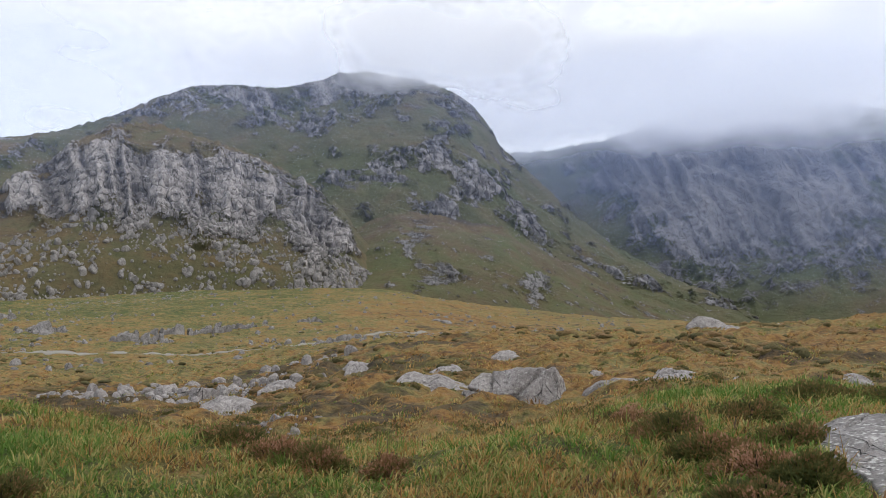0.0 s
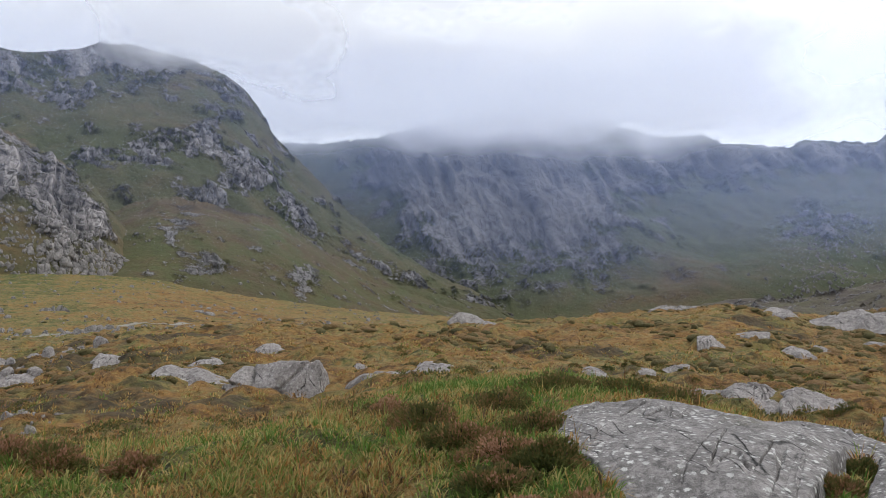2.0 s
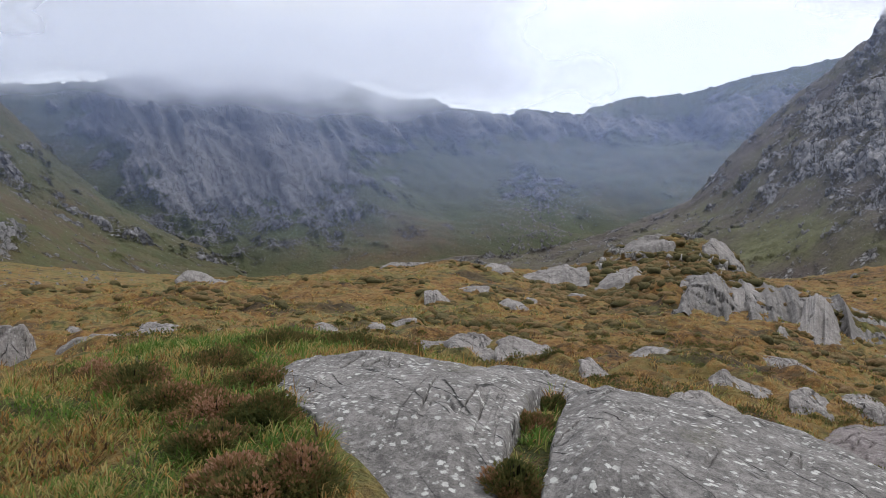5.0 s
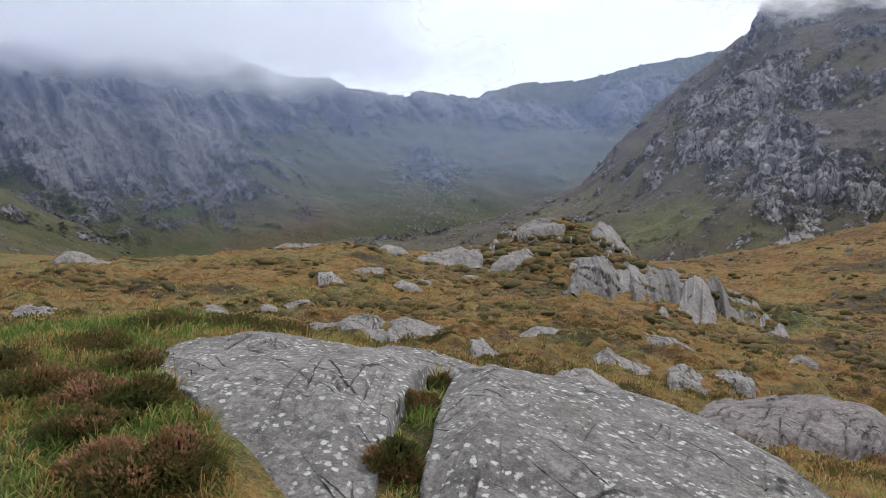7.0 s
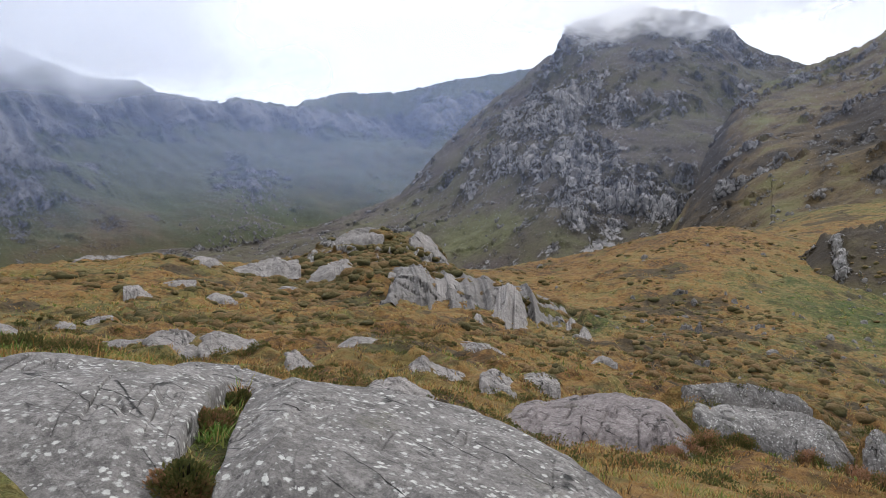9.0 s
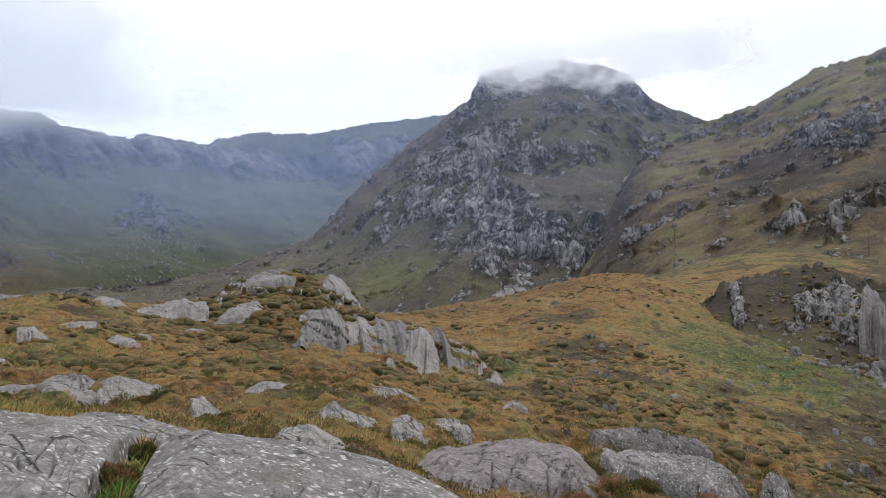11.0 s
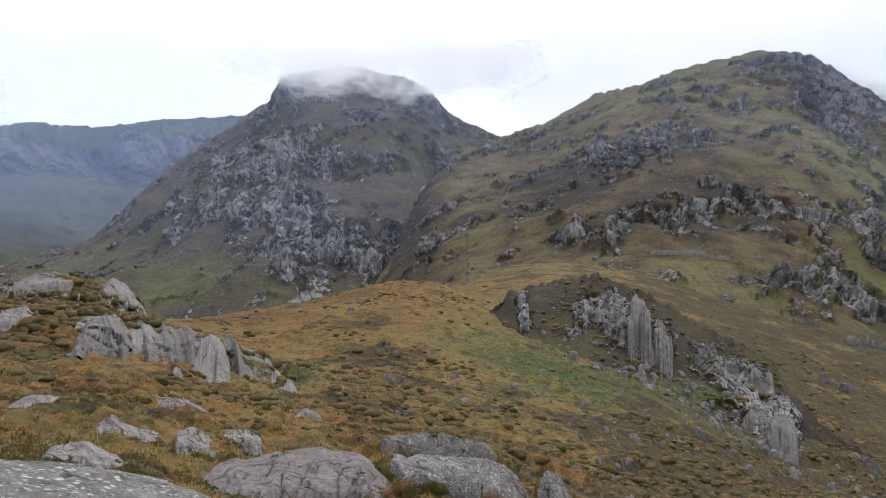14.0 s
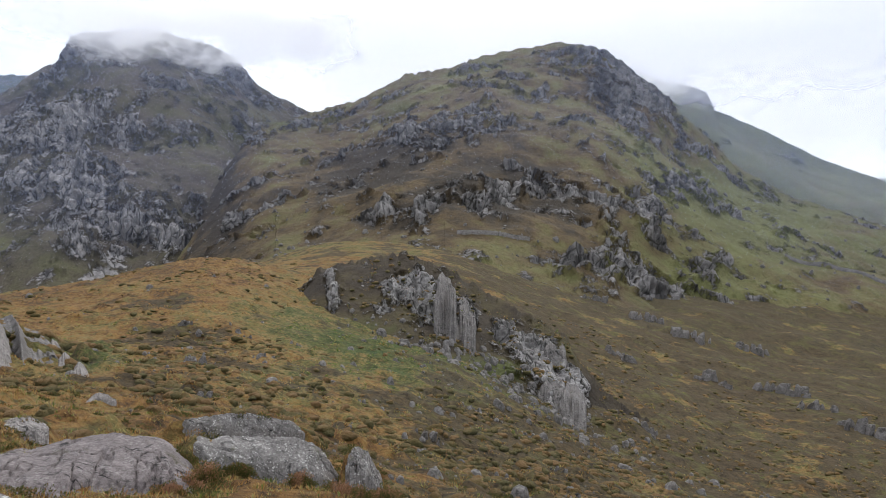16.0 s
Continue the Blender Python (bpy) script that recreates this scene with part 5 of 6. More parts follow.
# the bar of rock across the meadow, and lone boulders
BAR = [(-22.4, -18.6, -0.3, -1.3, 212, 8), (-19.6, -16.4, 0.2, -0.9, 218, 8), (-17.0, -14.0, 0.2, -0.8, 224, 8), (-14.8, -12.4, 0.15, -0.6, 228, 6), (-20.8, -18.2, -1.1, -1.6, 206, 5), (-28.0, -24.0, 0.0, -0.8, 232, 8), (-30.5, -27.2, 0.9, 0.1, 255, 6), (-10.5, -8.0, 0.4, -0.2, 250, 5), (-9.0, -5.0, -0.9, -1.5, 190, 7)]
for k, (a0, a1, top, low, r, n) in enumerate(BAR):
    outcrop("rock_outcrop", "grey ribbed rock of the low bar in the meadow", a0, a1, top, low, r, n, 400 + k, mat_far_rock, 0.09, 8, 0.5, "rock bar in the meadow", 3)
rock("boulder", "dark angular boulder on the tan meadow", -0.9, 0.0, -0.5, 250, 0.8, 431, 3, mat_far_rock, category="boulder", low=-1.05)
rock("boulder", "pale boulder on the tan meadow", -0.2, 0.75, -0.6, 248, 0.8, 432, 3, mat_far_rock, category="boulder", low=-1.15)


def stones(name, label, n, a_range, r_range, size, seed, weight, mat=mat_far_rock, squash=0.6):
    """Countless loose stones strewn over a stretch of the ground, one joined mesh."""
    rng = np.random.default_rng(seed)
    base = [rock_shape(seed + k, 1, 0.8, squash, 2, 6, 0.0) for k in range(6)]
    V, F, off, made, tries = [], [], 0, 0, 0
    while made < n and tries < 60:
        tries += 1
        a = rng.uniform(*a_range, n)
        r = np.exp(rng.uniform(math.log(r_range[0]), math.log(r_range[1]), n))
        x, y = r * np.sin(np.radians(a)), r * np.cos(np.radians(a))
        ok = rng.random(n) < weight(a, r, x, y)
        x, y = x[ok], y[ok]
        z = surface_height(x, y)
        for k in range(len(x)):
            if made >= n:
                break
            s = size[0] * (size[1] / size[0]) ** (rng.random() ** 2.2)
            v, f = base[rng.integers(6)]
            t = rng.uniform(0, 6.28)
            c, d = math.cos(t), math.sin(t)
            v = v * s * rng.uniform(0.7, 1.3, 3)
            v = np.stack([v[:, 0] * c - v[:, 1] * d, v[:, 0] * d + v[:, 1] * c, v[:, 2]], -1) + np.array([x[k], y[k], z[k] - 0.12 * s])
            V.append(v)
            F.append(f + off)
            off += len(v)
            made += 1
    f = np.concatenate(F)
    ob = new(name, raw_mesh(name, np.concatenate(V), f.ravel(), np.full(len(f), 3), mat, False))
    return tagged(ob, label, "stones", kind="stuff")


def stones_on(name, label, sheet, n, v_range, size, seed, mat=mat_far_rock, a_range=(0.0, 1.0), fan=None):
    """Fallen blocks lying on the lower part of a hillside sheet, one joined mesh."""
    rng = np.random.default_rng(seed)
    P = SHEETS[sheet]
    base = [rock_shape(seed + k, 1, 0.8, 0.6, 2, 6, 0.0) for k in range(6)]
    V, F, off = [], [], 0
    i = rng.integers(int(P.shape[0] * a_range[0]), int(P.shape[0] * a_range[1]), n * 3)
    if fan:
        i = np.clip(P.shape[0] * rng.normal(fan[0], fan[1], n * 3), 0, P.shape[0] - 1).astype(int)
    j = (P.shape[1] * (v_range[0] + (v_range[1] - v_range[0]) * rng.random(n * 3) ** 1.4)).astype(int)
    q = P[i, j]
    ok = fbm(q / 22.0, 3, seed) > rng.uniform(-0.6, 0.5, n * 3)
    for x in q[ok][:n]:
        s = size[0] * (size[1] / size[0]) ** (rng.random() ** 2.0)
        v, f = base[rng.integers(6)]
        t = np.array(Euler(rng.uniform(-0.6, 0.6, 3) + np.array([0, 0, rng.uniform(0, 6)])).to_matrix())
        V.append((v * s * rng.uniform(0.6, 1.3, 3)) @ t.T + x)
        F.append(f + off)
        off += len(v)
    f = np.concatenate(F)
    ob = new(name, raw_mesh(name, np.concatenate(V), f.ravel(), np.full(len(f), 3), mat, False))
    return tagged(ob, label, "stones", kind="stuff")


stones_on("boulder_field", "field of pale fallen blocks below the crag", "mountain_crag", 4200, (0.0, 0.36), (0.8, 4.2), 501)
stones_on("spur_stones", "grey stones scattered over the grassy spur", "mountain_spur", 350, (0.0, 1.0), (0.5, 2.5), 503)
stones_on("peak_blocks", "grey blocks strewn over the heather peak", "mountain_peak", 1500, (0.0, 0.8), (0.8, 4.0), 505)
stones_on("hill_blocks", "small grey blocks over the green hill", "mountain_hill", 1500, (0.0, 0.7), (0.6, 3.2), 506)
stones_on("headwall_scree", "fan of grey scree below the gully", "mountain_headwall", 420, (0.02, 0.5), (1.5, 5.0), 507, mat_rib, fan=(0.56, 0.018))
stones_on("knoll_stones", "small stones on the knoll", "knoll", 160, (0.0, 0.9), (0.15, 0.7), 509)
stones_on("scarp_blocks", "fallen blocks on the scarp", "scarp", 320, (0.0, 0.5), (0.3, 1.6), 510)
stones("meadow_stones", "scattered grey stones on the meadow", 1500, (-34, 14), (110, 420), (0.35, 2.0), 511, lambda a, r, x, y: np.clip(0.35 + 0.9 * fbm(np.stack([x / 30, y / 30, x * 0], -1), 3, 8), 0, 1))
stones("stream_stones", "tumbled grey stones along a stream bed", 420, (-27, -6), (44, 82), (0.25, 1.5), 521, lambda a, r, x, y: np.clip(near(a, r, -17, 9, 60, 0.16) - 0.1, 0, 1), mat_boulder)
stones("pool_stones", "wet stones by a small bog pool", 60, (-14, -8), (20, 30), (0.12, 0.5), 526, lambda a, r, x, y: near(a, r, -11.5, 2, 25, 0.12), mat_boulder)
stones("scarp_scree", "pale scree blocks below the scarp", 520, (80, 106), (85, 150), (0.3, 1.9), 531, lambda a, r, x, y: np.clip(near(a, r, 88, 5, 133, 0.05) + near(a, r, 95, 4, 126, 0.08) + 0.05, 0, 1))
stones("hillside_stones", "loose stones over the brown hillside", 420, (58, 118), (40, 260), (0.2, 1.3), 541, lambda a, r, x, y: np.clip(0.25 + 0.9 * fbm(np.stack([x / 18, y / 18, x * 0], -1), 3, 9), 0, 1))


# ---- track and wall ----
def ribbon(name, label, pts, width, height, mat, category):
    """A low band along the ground through points of bearing and distance."""
    pa, pr = (np.array(k, float) for k in zip(*pts))
    t = np.linspace(0, len(pts) - 1, 160)
    a, r = np.interp(t, range(len(pts)), pa), np.interp(t, range(len(pts)), pr)
    rows = []
    for dr, dz in ((-0.5, -0.6), (-0.5, height), (0.5, height), (0.5, -0.6)):
        rr = r + dr * width
        x, y = rr * np.sin(np.radians(a)), rr * np.cos(np.radians(a))
        rows.append(np.stack([x, y, ground_height(x, y) + dz + 0.12 * height * fbm(np.stack([x * 2, y * 2, x * 0], -1), 2, 3)], -1))
    return tagged(new(name, grid_mesh(name, np.stack(rows, 1), mat)), label, category, kind="structure")


track_mat = Nodes("pale_gravel")
mat_track = track_mat.finish(track_mat.mix(track_mat.noise(0.8, 5, 0.7), (0.16, 0.15, 0.12), (0.34, 0.32, 0.28)), 0.95)
ribbon("track", "pale gravel track across the meadow", [(-36, 168), (-28, 165), (-20, 164), (-12, 168), (-6, 182), (0, 205)], 2.2, 0.12, mat_track, "track")


def wall_on(name, label, sheet, i0, i1, j, height, width, mat):
    """A dry-stone wall along a line of a hillside sheet."""
    P = SHEETS[sheet]
    n = P.shape[0]
    k = np.arange(int(n * i0), int(n * i1))
    line = P[k, int(P.shape[1] * j)]
    line = np.stack([np.interp(np.linspace(0, len(k) - 1, 220), range(len(k)), np.convolve(np.pad(line[:, c], 6, mode="edge"), np.ones(13) / 13, "valid")) for c in range(3)], -1)
    out = line * np.array([1, 1, 0])
    out /= np.linalg.norm(out, axis=1, keepdims=True)
    rough = (hash01(np.arange(220), np.zeros(220, np.int64), np.zeros(220, np.int64), 3) - 0.5)[:, None] * np.array([0, 0, 0.35])
    rows = [line - out * width - np.array([0, 0, 1.5]), line - out * width * 0.5 + np.array([0, 0, height]) + rough, line + out * width * 0.5 + np.array([0, 0, height]) + rough, line + out * width - np.array([0, 0, 1.5])]
    return tagged(new(name, grid_mesh(name, np.stack(rows, 1), mat)), label, "wall", kind="structure")


wall_on("wall_upper", "long grey dry-stone wall across the green hill", "mountain_hill", 0.38, 0.47, 0.10, 1.6, 0.9, mat_far_rock)
wall_on("wall_lower", "grey dry-stone wall over the far pasture", "mountain_hill", 0.74, 0.86, 0.40, 1.8, 1.0, mat_far_rock)


# ---- plants ----
def leaf_material(name, stops, spread=0.5):
    """Blades and sprigs: the layer "tone" picks the sward's colour, each blade varies on its own."""
    m = Nodes(name)
    g = m.node("ShaderNodeNewGeometry")
    k = m.math("ADD", m.layer("tone"), m.math("MULTIPLY", m.math("SUBTRACT", g.outputs["Random Per Island"], 0.5), spread))
    col = m.ramp(k, *stops)
    b = m.node("ShaderNodeBsdfPrincipled", Base_Color=col, Roughness=0.7)
    b.inputs["Specular IOR Level"].default_value = 0.2
    t = m.node("ShaderNodeBsdfTranslucent", Color=col)
    mix = m.node("ShaderNodeMixShader", Fac=0.38)
    m.tree.links.new(b.outputs[0], mix.inputs[1])
    m.tree.links.new(t.outputs[0], mix.inputs[2])
    m.node("ShaderNodeOutputMaterial", Surface=mix.outputs[0])
    return m.mat


mat_blade = leaf_material("grass_blades", ((0.0, (0.10, 0.18, 0.03)), (0.2, (0.20, 0.235, 0.055)), (0.38, (0.38, 0.32, 0.125)), (0.55, (0.43, 0.26, 0.085)), (0.72, (0.31, 0.16, 0.05)), (0.95, (0.09, 0.058, 0.032))), 0.62)
mat_heather = leaf_material("heather_sprigs", ((0.0, (0.09, 0.105, 0.035)), (0.3, (0.14, 0.14, 0.045)), (0.5, (0.20, 0.16, 0.06)), (0.75, (0.33, 0.18, 0.095)), (1.0, (0.46, 0.28, 0.18))), 0.55)
mat_stem = Nodes("heather_stems").finish((0.06, 0.045, 0.035), 0.9)


def blade_mesh(name, base, height, width, lean, tone, mat, rng, out=None):
    """Bent blades, five corners each, at base points; out gives the way each one arches."""
    n = len(base)
    t = rng.uniform(0, 6.283, n)
    b = rng.normal(0, 1, (n, 2)) * lean + np.array([0.28, -0.12])
    if out is not None:
        b = b * 0.5 + out
        t = np.arctan2(b[:, 1], b[:, 0]) + math.pi / 2 + rng.normal(0, 0.5, n)
    side = np.stack([np.cos(t), np.sin(t), t * 0], -1) * width[:, None] / 2
    droop = rng.uniform(-0.5, 0.6, n) if out is not None else np.ones(n)
    tip = np.stack([b[:, 0], b[:, 1], droop], -1)
    tip /= np.linalg.norm(tip, axis=1, keepdims=True)
    flat = 0.45 if out is None else 1.1
    mid = np.stack([b[:, 0] * flat, b[:, 1] * flat, np.ones(n)], -1)
    mid /= np.linalg.norm(mid, axis=1, keepdims=True)
    m = base + mid * (height * 0.5)[:, None]
    p = m + tip * (height * 0.55)[:, None]
    V = np.stack([base - side, base + side, m + side * 0.7, m - side * 0.7, p], 1).reshape(-1, 3)
    k = np.arange(n)[:, None] * 5
    F = np.concatenate([k + np.array([0, 1, 2, 3]), k + np.array([3, 2, 4])], 1).ravel()
    return raw_mesh(name, V, F, np.tile([4, 3], n), mat, True, tone=np.repeat(tone, 5))


def on_slab(a, r):
    """Where the great slabs lie bare."""
    one = (r < 7.6) & (a > np.interp(r, [3, 4, 5, 6.3, 8], [33, 31.0, 28.0, 24.2, 23])) & (a < np.interp(r, [3, 4, 5.2, 6.6, 8], [39.2, 39.8, 40.9, 42.5, 43.0]))
    two = (r < 7.2) & (a > np.interp(r, [3, 4, 5, 6.4, 8], [41.2, 42.2, 42.7, 43.5, 44.0])) & (a < np.interp(r, [3, 4.6, 5.6, 6.4, 7, 8], [73, 72, 69, 61, 57, 51]))
    return one | two | ((r < 9.2) & (r > 7) & (a > 37.5) & (a < 46))


def clear_of_rock(x, y):
    ok = np.ones(len(x), bool)
    for bx, by, br in BARE:
        ok &= (x - bx) ** 2 + (y - by) ** 2 > br * br
    return ok


def scatter(n, a_range, r_range, seed, power=1.0):
    """Random points of the plan, evenly by area (power 1) or thinner with distance."""
    rng = np.random.default_rng(seed)
    a = rng.uniform(*a_range, n)
    if power == 1.0:
        r = np.sqrt(rng.uniform(r_range[0] ** 2, r_range[1] ** 2, n))
    else:
        r = np.exp(rng.uniform(math.log(r_range[0]), math.log(r_range[1]), n))
    return a, r, r * np.sin(np.radians(a)), r * np.cos(np.radians(a)), rng


def sward(name, label, n, a_range, r_range, each, spread, h, w, seed, lean=0.45, shift=0.0, vary=0.3):
    """Tussocks of arching blades over a stretch of the plan, each tussock with a hue of its own."""
    a, r, x, y, rng = scatter(n, a_range, r_range, seed, 2.0)
    p = np.stack([x, y, x * 0], -1)
    clump = fbm(p / (4 * spread), 3, seed)
    ok = ~on_slab(a, r) & (clump > rng.uniform(-0.8, 0.1, n)) & clear_of_rock(x, y)
    x, y, r, clump = x[ok], y[ok], r[ok], clump[ok]
    grow = np.maximum(r / r_range[0], 1) ** 0.45
    hue = tone_of(x, y) + vary * rng.normal(0, 0.6, len(x)) + 0.3 * fbm(p[ok] / (9 * spread), 3, seed + 2) + shift
    tall = rng.uniform(*h, len(x)) * (1 + 0.5 * clump) * grow
    wide = spread * rng.uniform(0.5, 1.3, len(x)) * grow
    k = np.repeat(np.arange(len(x)), each)
    t, q = rng.uniform(0, 6.283, len(k)), np.sqrt(rng.random(len(k)))
    dx, dy = np.cos(t) * q, np.sin(t) * q
    bx, by = x[k] + dx * wide[k], y[k] + dy * wide[k]
    keep = ~on_slab(np.degrees(np.arctan2(bx, by)), np.hypot(bx, by))
    k, dx, dy, bx, by, q = k[keep], dx[keep], dy[keep], bx[keep], by[keep], q[keep]
    base = np.stack([bx, by, surface_height(bx, by) - 0.015 + 0.35 * tall[k] * (1 - q * q)], -1)
    out = np.stack([dx, dy], -1) * 1.1
    m = len(k)
    ob = new(name, blade_mesh(name, base, tall[k] * rng.uniform(0.6, 1.2, m), rng.uniform(*w, m) * grow[k], lean, hue[k], mat_blade, rng, out))
    return tagged(ob, label, "grass", kind="stuff")


sward("bank_grass", "windblown tussocks of green and straw grass", 9000, (-34, 46), (2.8, 15), 24, 0.11, (0.05, 0.095), (0.005, 0.010), 601, 0.7, -0.04, 0.36)
sward("bank_sedge", "pale straw grass tufts standing in the green", 500, (-34, 46), (2.8, 15), 26, 0.06, (0.09, 0.15), (0.003, 0.006), 604, 0.8, 0.16)
sward("slope_grass", "pale brown grass below the slabs", 2600, (44, 122), (5.5, 22), 22, 0.12, (0.06, 0.13), (0.006, 0.011), 607, 0.7, -0.08)
sward("heath_grass", "rusty moor grass tussocks", 6500, (-34, 122), (12, 60), 18, 0.2, (0.08, 0.17), (0.012, 0.024), 613, 0.7, 0.0)
sward("far_tussocks", "tussocks of rust and olive grass", 5000, (-34, 122), (45, 200), 14, 0.45, (0.12, 0.24), (0.05, 0.09), 619, 0.7, 0.0, 0.2)


def sprig_cloud(n, rx, ry, rz, size, rng, shell=0.55):
    """Crossed sprigs bristling from a low dome."""
    u = rng.normal(size=(n, 3))
    u[:, 2] = np.abs(u[:, 2])
    u /= np.linalg.norm(u, axis=1, keepdims=True)
    q = u * rng.uniform(shell, 1.0, n)[:, None]
    lump = 1 + 0.3 * value_noise(q * 2.3 + rng.uniform(0, 50), 5) + 0.16 * value_noise(q * 6.0 + rng.uniform(0, 50), 6)
    q = q * lump[:, None] * np.array([rx, ry, rz])
    d = u * 1.0 + np.array([0.1, -0.05, 0.3]) + rng.normal(0, 0.35, (n, 3))
    d /= np.linalg.norm(d, axis=1, keepdims=True)
    ln = size * rng.uniform(0.6, 1.3, n)
    s1 = np.cross(d, rng.normal(size=(n, 3)))
    s1 /= np.linalg.norm(s1, axis=1, keepdims=True)
    s2 = np.cross(d, s1)
    wd = (ln * 0.26)[:, None]
    tip = q + d * ln[:, None]
    mid = q + d * (ln * 0.45)[:, None]
    V = np.stack([q, mid + s1 * wd, tip, mid - s1 * wd, mid + s2 * wd, mid - s2 * wd], 1)
    return V, q[:, 2] / max(rz, 1e-6)


SPRIG_F = np.array([0, 1, 2, 3, 0, 4, 2, 5])


def heather_bush(label, a, r, w, h, seed, rusty=0.2, n=5200):
    """One heather bush: foliage and woody stems."""
    rng = np.random.default_rng(seed)
    x, y, z = spot(a, r)
    root = new("heather_bush")
    root.matrix_world = pose(x, y, z - 0.03, 0, 0, seed * 37 % 360)
    big = max(r / 8.0, 1.0)
    n = n if r < 12 else n // 2
    V, up = sprig_cloud(n, w / 2, w / 2 * 0.85, h * 0.9, 0.027 * big ** 0.6, rng)
    tone = 0.28 + 0.3 * np.clip(up, 0, 1) * rng.random(n) + (0.25 + rusty) * value_noise(V[:, 0] * 5, seed) + 0.8 * rusty * np.clip(up, 0, 1)
    k = np.arange(n)[:, None] * 6
    me = raw_mesh("foliage", V.reshape(-1, 3), (k + SPRIG_F).ravel(), np.full(2 * n, 4), mat_heather, False, tone=np.repeat(tone, 6))
    leaf = new("foliage", me)
    leaf.parent = root
    m = 26
    t = rng.uniform(0, 6.28, m)
    out = rng.uniform(0.3, 0.95, m)
    foot = np.stack([np.cos(t) * 0.1 * w, np.sin(t) * 0.1 * w, t * 0 - 0.05], -1)
    top = np.stack([np.cos(t) * out * w * 0.42, np.sin(t) * out * w * 0.36, h * np.sqrt(1 - out ** 2 * 0.8) * 0.9], -1)
    sd = np.stack([-np.sin(t), np.cos(t), t * 0], -1) * 0.006
    up3 = np.array([0, 0, 0.006])
    SV = np.stack([foot - sd, foot + sd, foot + up3 + sd * 0, top - sd * 0.5, top + sd * 0.5, top + up3], 1).reshape(-1, 3)
    kk = np.arange(m)[:, None] * 6
    SF = (kk + np.array([0, 1, 4, 3, 1, 2, 5, 4, 2, 0, 3, 5])).ravel()
    st = new("stems", raw_mesh("stems", SV, SF, np.full(3 * m, 4), mat_stem))
    st.parent = root
    return tagged(root, label, "heather", "heather bushes on the bank")


BROWN_TIPS, GREENISH, GAP = "brown-tipped heather bush in green grass", "dark green heather bush with rusty tips", "round heather bush rooted in the slab's joint"
for k, (a, r, w, h, rusty, kind) in enumerate([
        (24.0, 5.3, 0.5, 0.22, 0.4, 0), (20.6, 5.0, 0.6, 0.2, 0.3, 0), (26.6, 4.3, 0.55, 0.26, 0.12, 0), (23.4, 4.2, 0.5, 0.2, 0.25, 1), (21.2, 5.6, 0.7, 0.2, 0.3, 0), (18.0, 6.0, 0.6, 0.2, 0.1, 1), (23.0, 6.4, 0.6, 0.2, 0.0, 1),
        (15.4, 6.6, 0.7, 0.22, 0.2, 1), (20.0, 7.6, 0.8, 0.24, 0.0, 1), (12.6, 7.6, 0.6, 0.2, 0.2, 0), (24.6, 9.2, 0.9, 0.24, -0.1, 1), (28.6, 9.4, 0.9, 0.25, -0.1, 1), (32.0, 9.6, 0.8, 0.22, 0.0, 1),
        (-11.2, 6.6, 0.6, 0.2, 0.2, 0), (-8.2, 6.4, 0.5, 0.2, 0.3, 0), (-14.0, 7.0, 0.6, 0.18, 0.2, 0), (-3.6, 6.2, 0.4, 0.16, 0.2, 0), (-27.4, 6.2, 0.5, 0.2, 0.0, 1), (-6.0, 5.0, 0.35, 0.14, 0.0, 1),
        (40.8, 4.5, 0.33, 0.24, 0.2, 2), (41.7, 5.6, 0.29, 0.16, 0.3, 2), (40.2, 3.9, 0.2, 0.1, 0.3, 2), (43.0, 6.5, 0.24, 0.13, -0.2, 2), (37.2, 7.7, 0.2, 0.1, -0.2, 2), (22.4, 4.4, 0.5, 0.18, 0.3, 0), (72.6, 19.0, 0.9, 0.5, 0.3, 2), (71.6, 18.2, 0.8, 0.4, 0.3, 2), (78.8, 19.2, 0.7, 0.5, 0.3, 2), (70.4, 17.0, 0.7, 0.35, 0.4, 2), (82.6, 19.6, 1.1, 0.5, 0.2, 2), (81.2, 18.4, 0.9, 0.4, 0.3, 2), (84.4, 20.4, 1.2, 0.5, 0.2, 2), (70.6, 21.0, 1.0, 0.4, -0.1, 2), (74.4, 21.4, 0.9, 0.3, 0.0, 2)]):
    heather_bush((BROWN_TIPS, GREENISH, GAP)[kind], a, r, w, h, 700 + k, rusty)


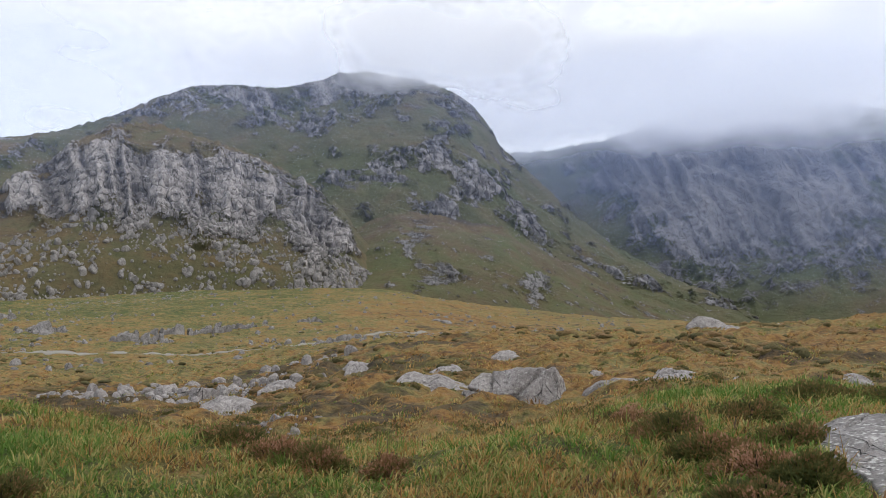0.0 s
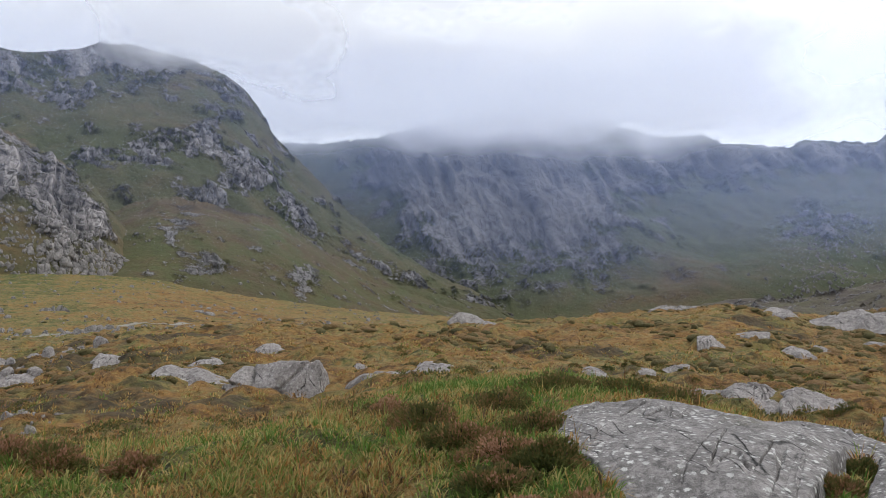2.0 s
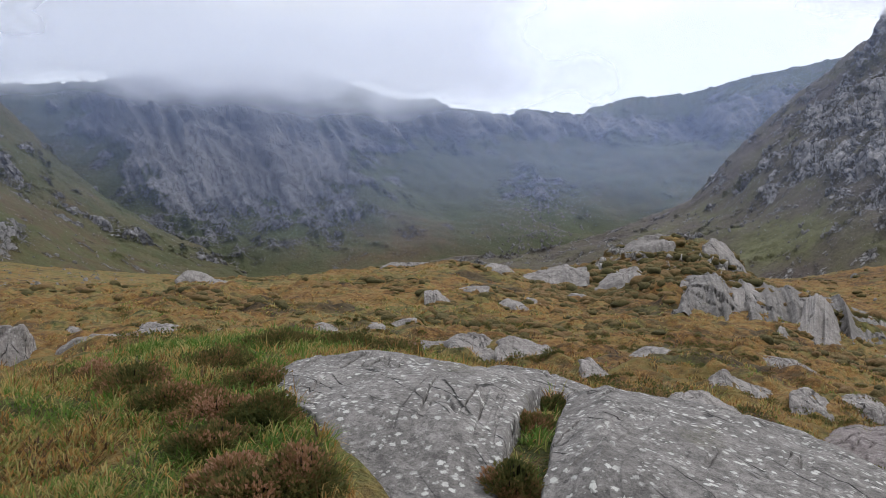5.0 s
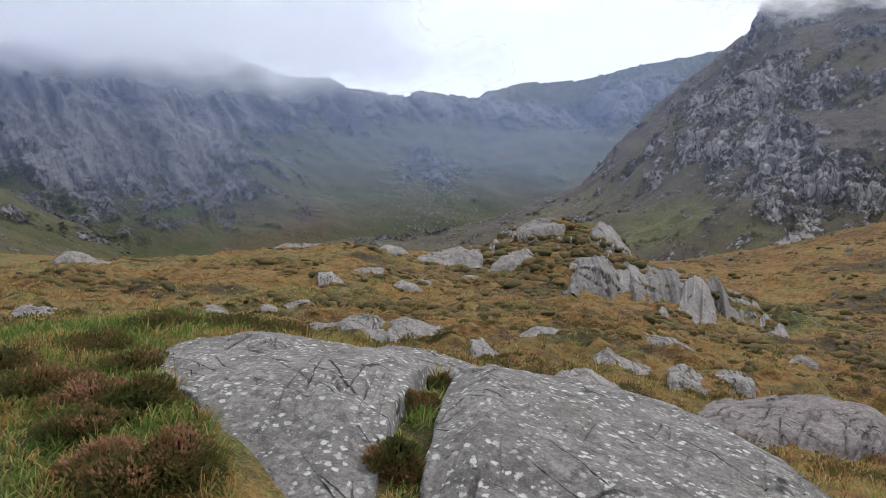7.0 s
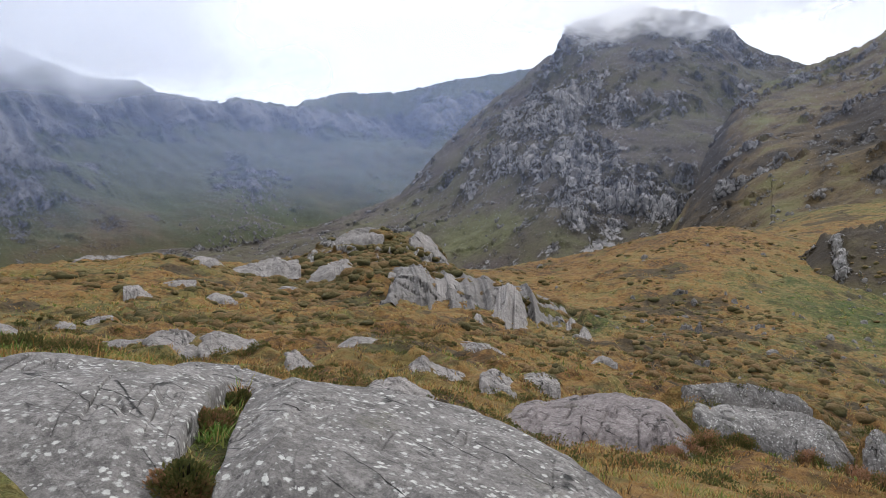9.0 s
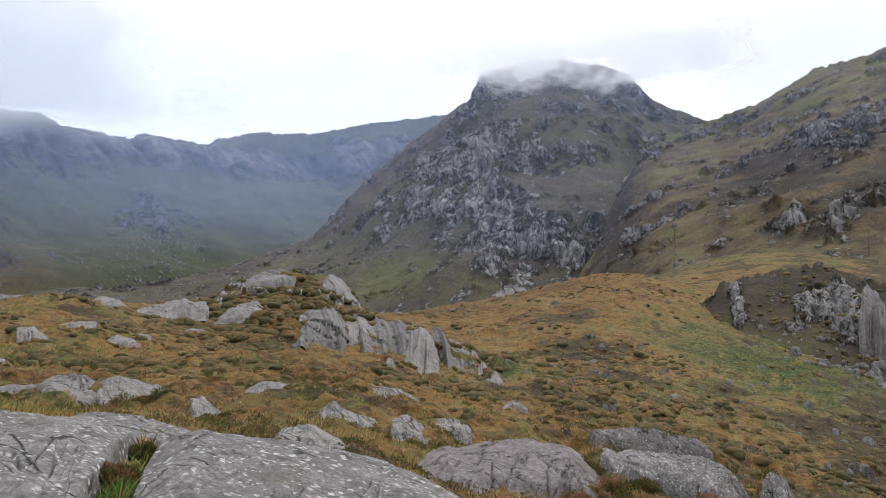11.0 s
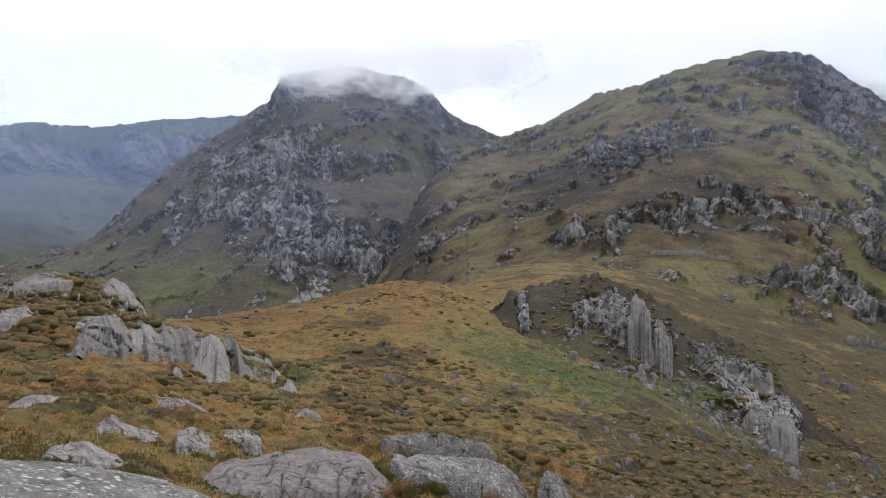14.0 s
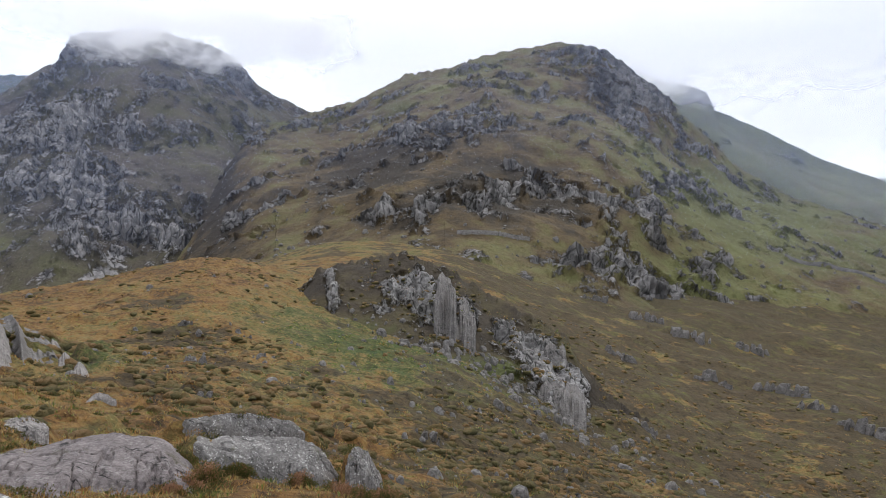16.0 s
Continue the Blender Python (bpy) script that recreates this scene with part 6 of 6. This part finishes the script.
def heather_carpet(name, label, n, a_range, r_range, size, sprig, each, seed, more=0.0):
    """Countless low heather cushions over the heath."""
    a, r, x, y, rng = scatter(n, a_range, r_range, seed, 2.0)
    p = np.stack([x, y, x * 0], -1)
    want = 0.1 + more + 1.9 * fbm(p / 9.0, 4, seed) + 0.8 * (tone_of(x, y) - 0.55) + 0.35 * smooth01(a, 86, 97) * smooth01(r, 30, 70) + 0.9 * near(a, r, 53, 7, 92, 0.13) + 0.7 * near(a, r, 86, 6, 152, 0.1) + 0.3 * near(a, r, 45, 9, 40, 0.3)
    ok = ~on_slab(a, r) & (rng.random(n) < want) & clear_of_rock(x, y)
    x, y, r = x[ok], y[ok], r[ok]
    s = rng.uniform(*size, len(x)) * np.maximum(r / 40, 1) ** 0.3
    # a fringe of cushions along the edges of the bare rocks
    edge = [q for q in FRINGE if r_range[0] < math.hypot(q[0], q[1]) < (r_range[1] if r_range[0] > 30 else 45)]
    x, y, s = (np.concatenate([k, [q[i] for q in edge]]) for i, k in enumerate((x, y, s)))
    r = np.hypot(x, y)
    z = surface_height(x, y)
    V, T, F, off = [], [], [], 0
    for k in range(len(x)):
        hue = rng.uniform(-0.25, 0.28)
        if each:
            v, up = sprig_cloud(each, s[k] / 2, s[k] / 2, s[k] * rng.uniform(0.25, 0.42), sprig * max(r[k] / 30, 0.8) ** 0.75, rng, 0.7)
            V.append((v + np.array([x[k], y[k], z[k] - 0.04])).reshape(-1, 3))
            T.append(np.repeat(0.22 + 0.3 * up * rng.random(each) + hue, 6))
        else:
            v, f = ICO[2]
            v = v * (1 + 0.45 * hash01(np.arange(len(v)), np.full(len(v), k), np.zeros(len(v)), seed)[:, None] - 0.2)
            t = rng.uniform(0, 6.28)
            c, d = math.cos(t), math.sin(t)
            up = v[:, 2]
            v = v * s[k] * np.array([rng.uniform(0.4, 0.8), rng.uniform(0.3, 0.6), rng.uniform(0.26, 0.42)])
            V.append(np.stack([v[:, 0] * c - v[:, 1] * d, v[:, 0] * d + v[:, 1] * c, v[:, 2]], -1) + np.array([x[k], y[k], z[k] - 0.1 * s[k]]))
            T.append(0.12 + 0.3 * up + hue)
            F.append(f + off)
            off += len(v)
    V, T = np.concatenate(V), np.concatenate(T)
    if each:
        k = np.arange(len(V) // 6)[:, None] * 6
        me = raw_mesh(name, V, (k + SPRIG_F).ravel(), np.full(2 * len(k), 4), mat_heather, False, tone=T)
    else:
        f = np.concatenate(F)
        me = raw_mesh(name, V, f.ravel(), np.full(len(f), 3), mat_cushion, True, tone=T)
    return tagged(new(name, me), label, "heather", kind="stuff")


cushion = Nodes("heather_cushions")
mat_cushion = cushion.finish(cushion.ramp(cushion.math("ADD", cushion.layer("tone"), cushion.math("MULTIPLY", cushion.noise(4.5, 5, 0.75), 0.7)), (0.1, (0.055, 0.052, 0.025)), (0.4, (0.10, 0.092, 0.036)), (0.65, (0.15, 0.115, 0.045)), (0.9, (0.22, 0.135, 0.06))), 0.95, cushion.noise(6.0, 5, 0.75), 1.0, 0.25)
heather_carpet("heath_heather", "low dark heather cushions among rusty grass", 4600, (-32, 122), (12, 50), (0.3, 0.8), 0.065, 84, 801)
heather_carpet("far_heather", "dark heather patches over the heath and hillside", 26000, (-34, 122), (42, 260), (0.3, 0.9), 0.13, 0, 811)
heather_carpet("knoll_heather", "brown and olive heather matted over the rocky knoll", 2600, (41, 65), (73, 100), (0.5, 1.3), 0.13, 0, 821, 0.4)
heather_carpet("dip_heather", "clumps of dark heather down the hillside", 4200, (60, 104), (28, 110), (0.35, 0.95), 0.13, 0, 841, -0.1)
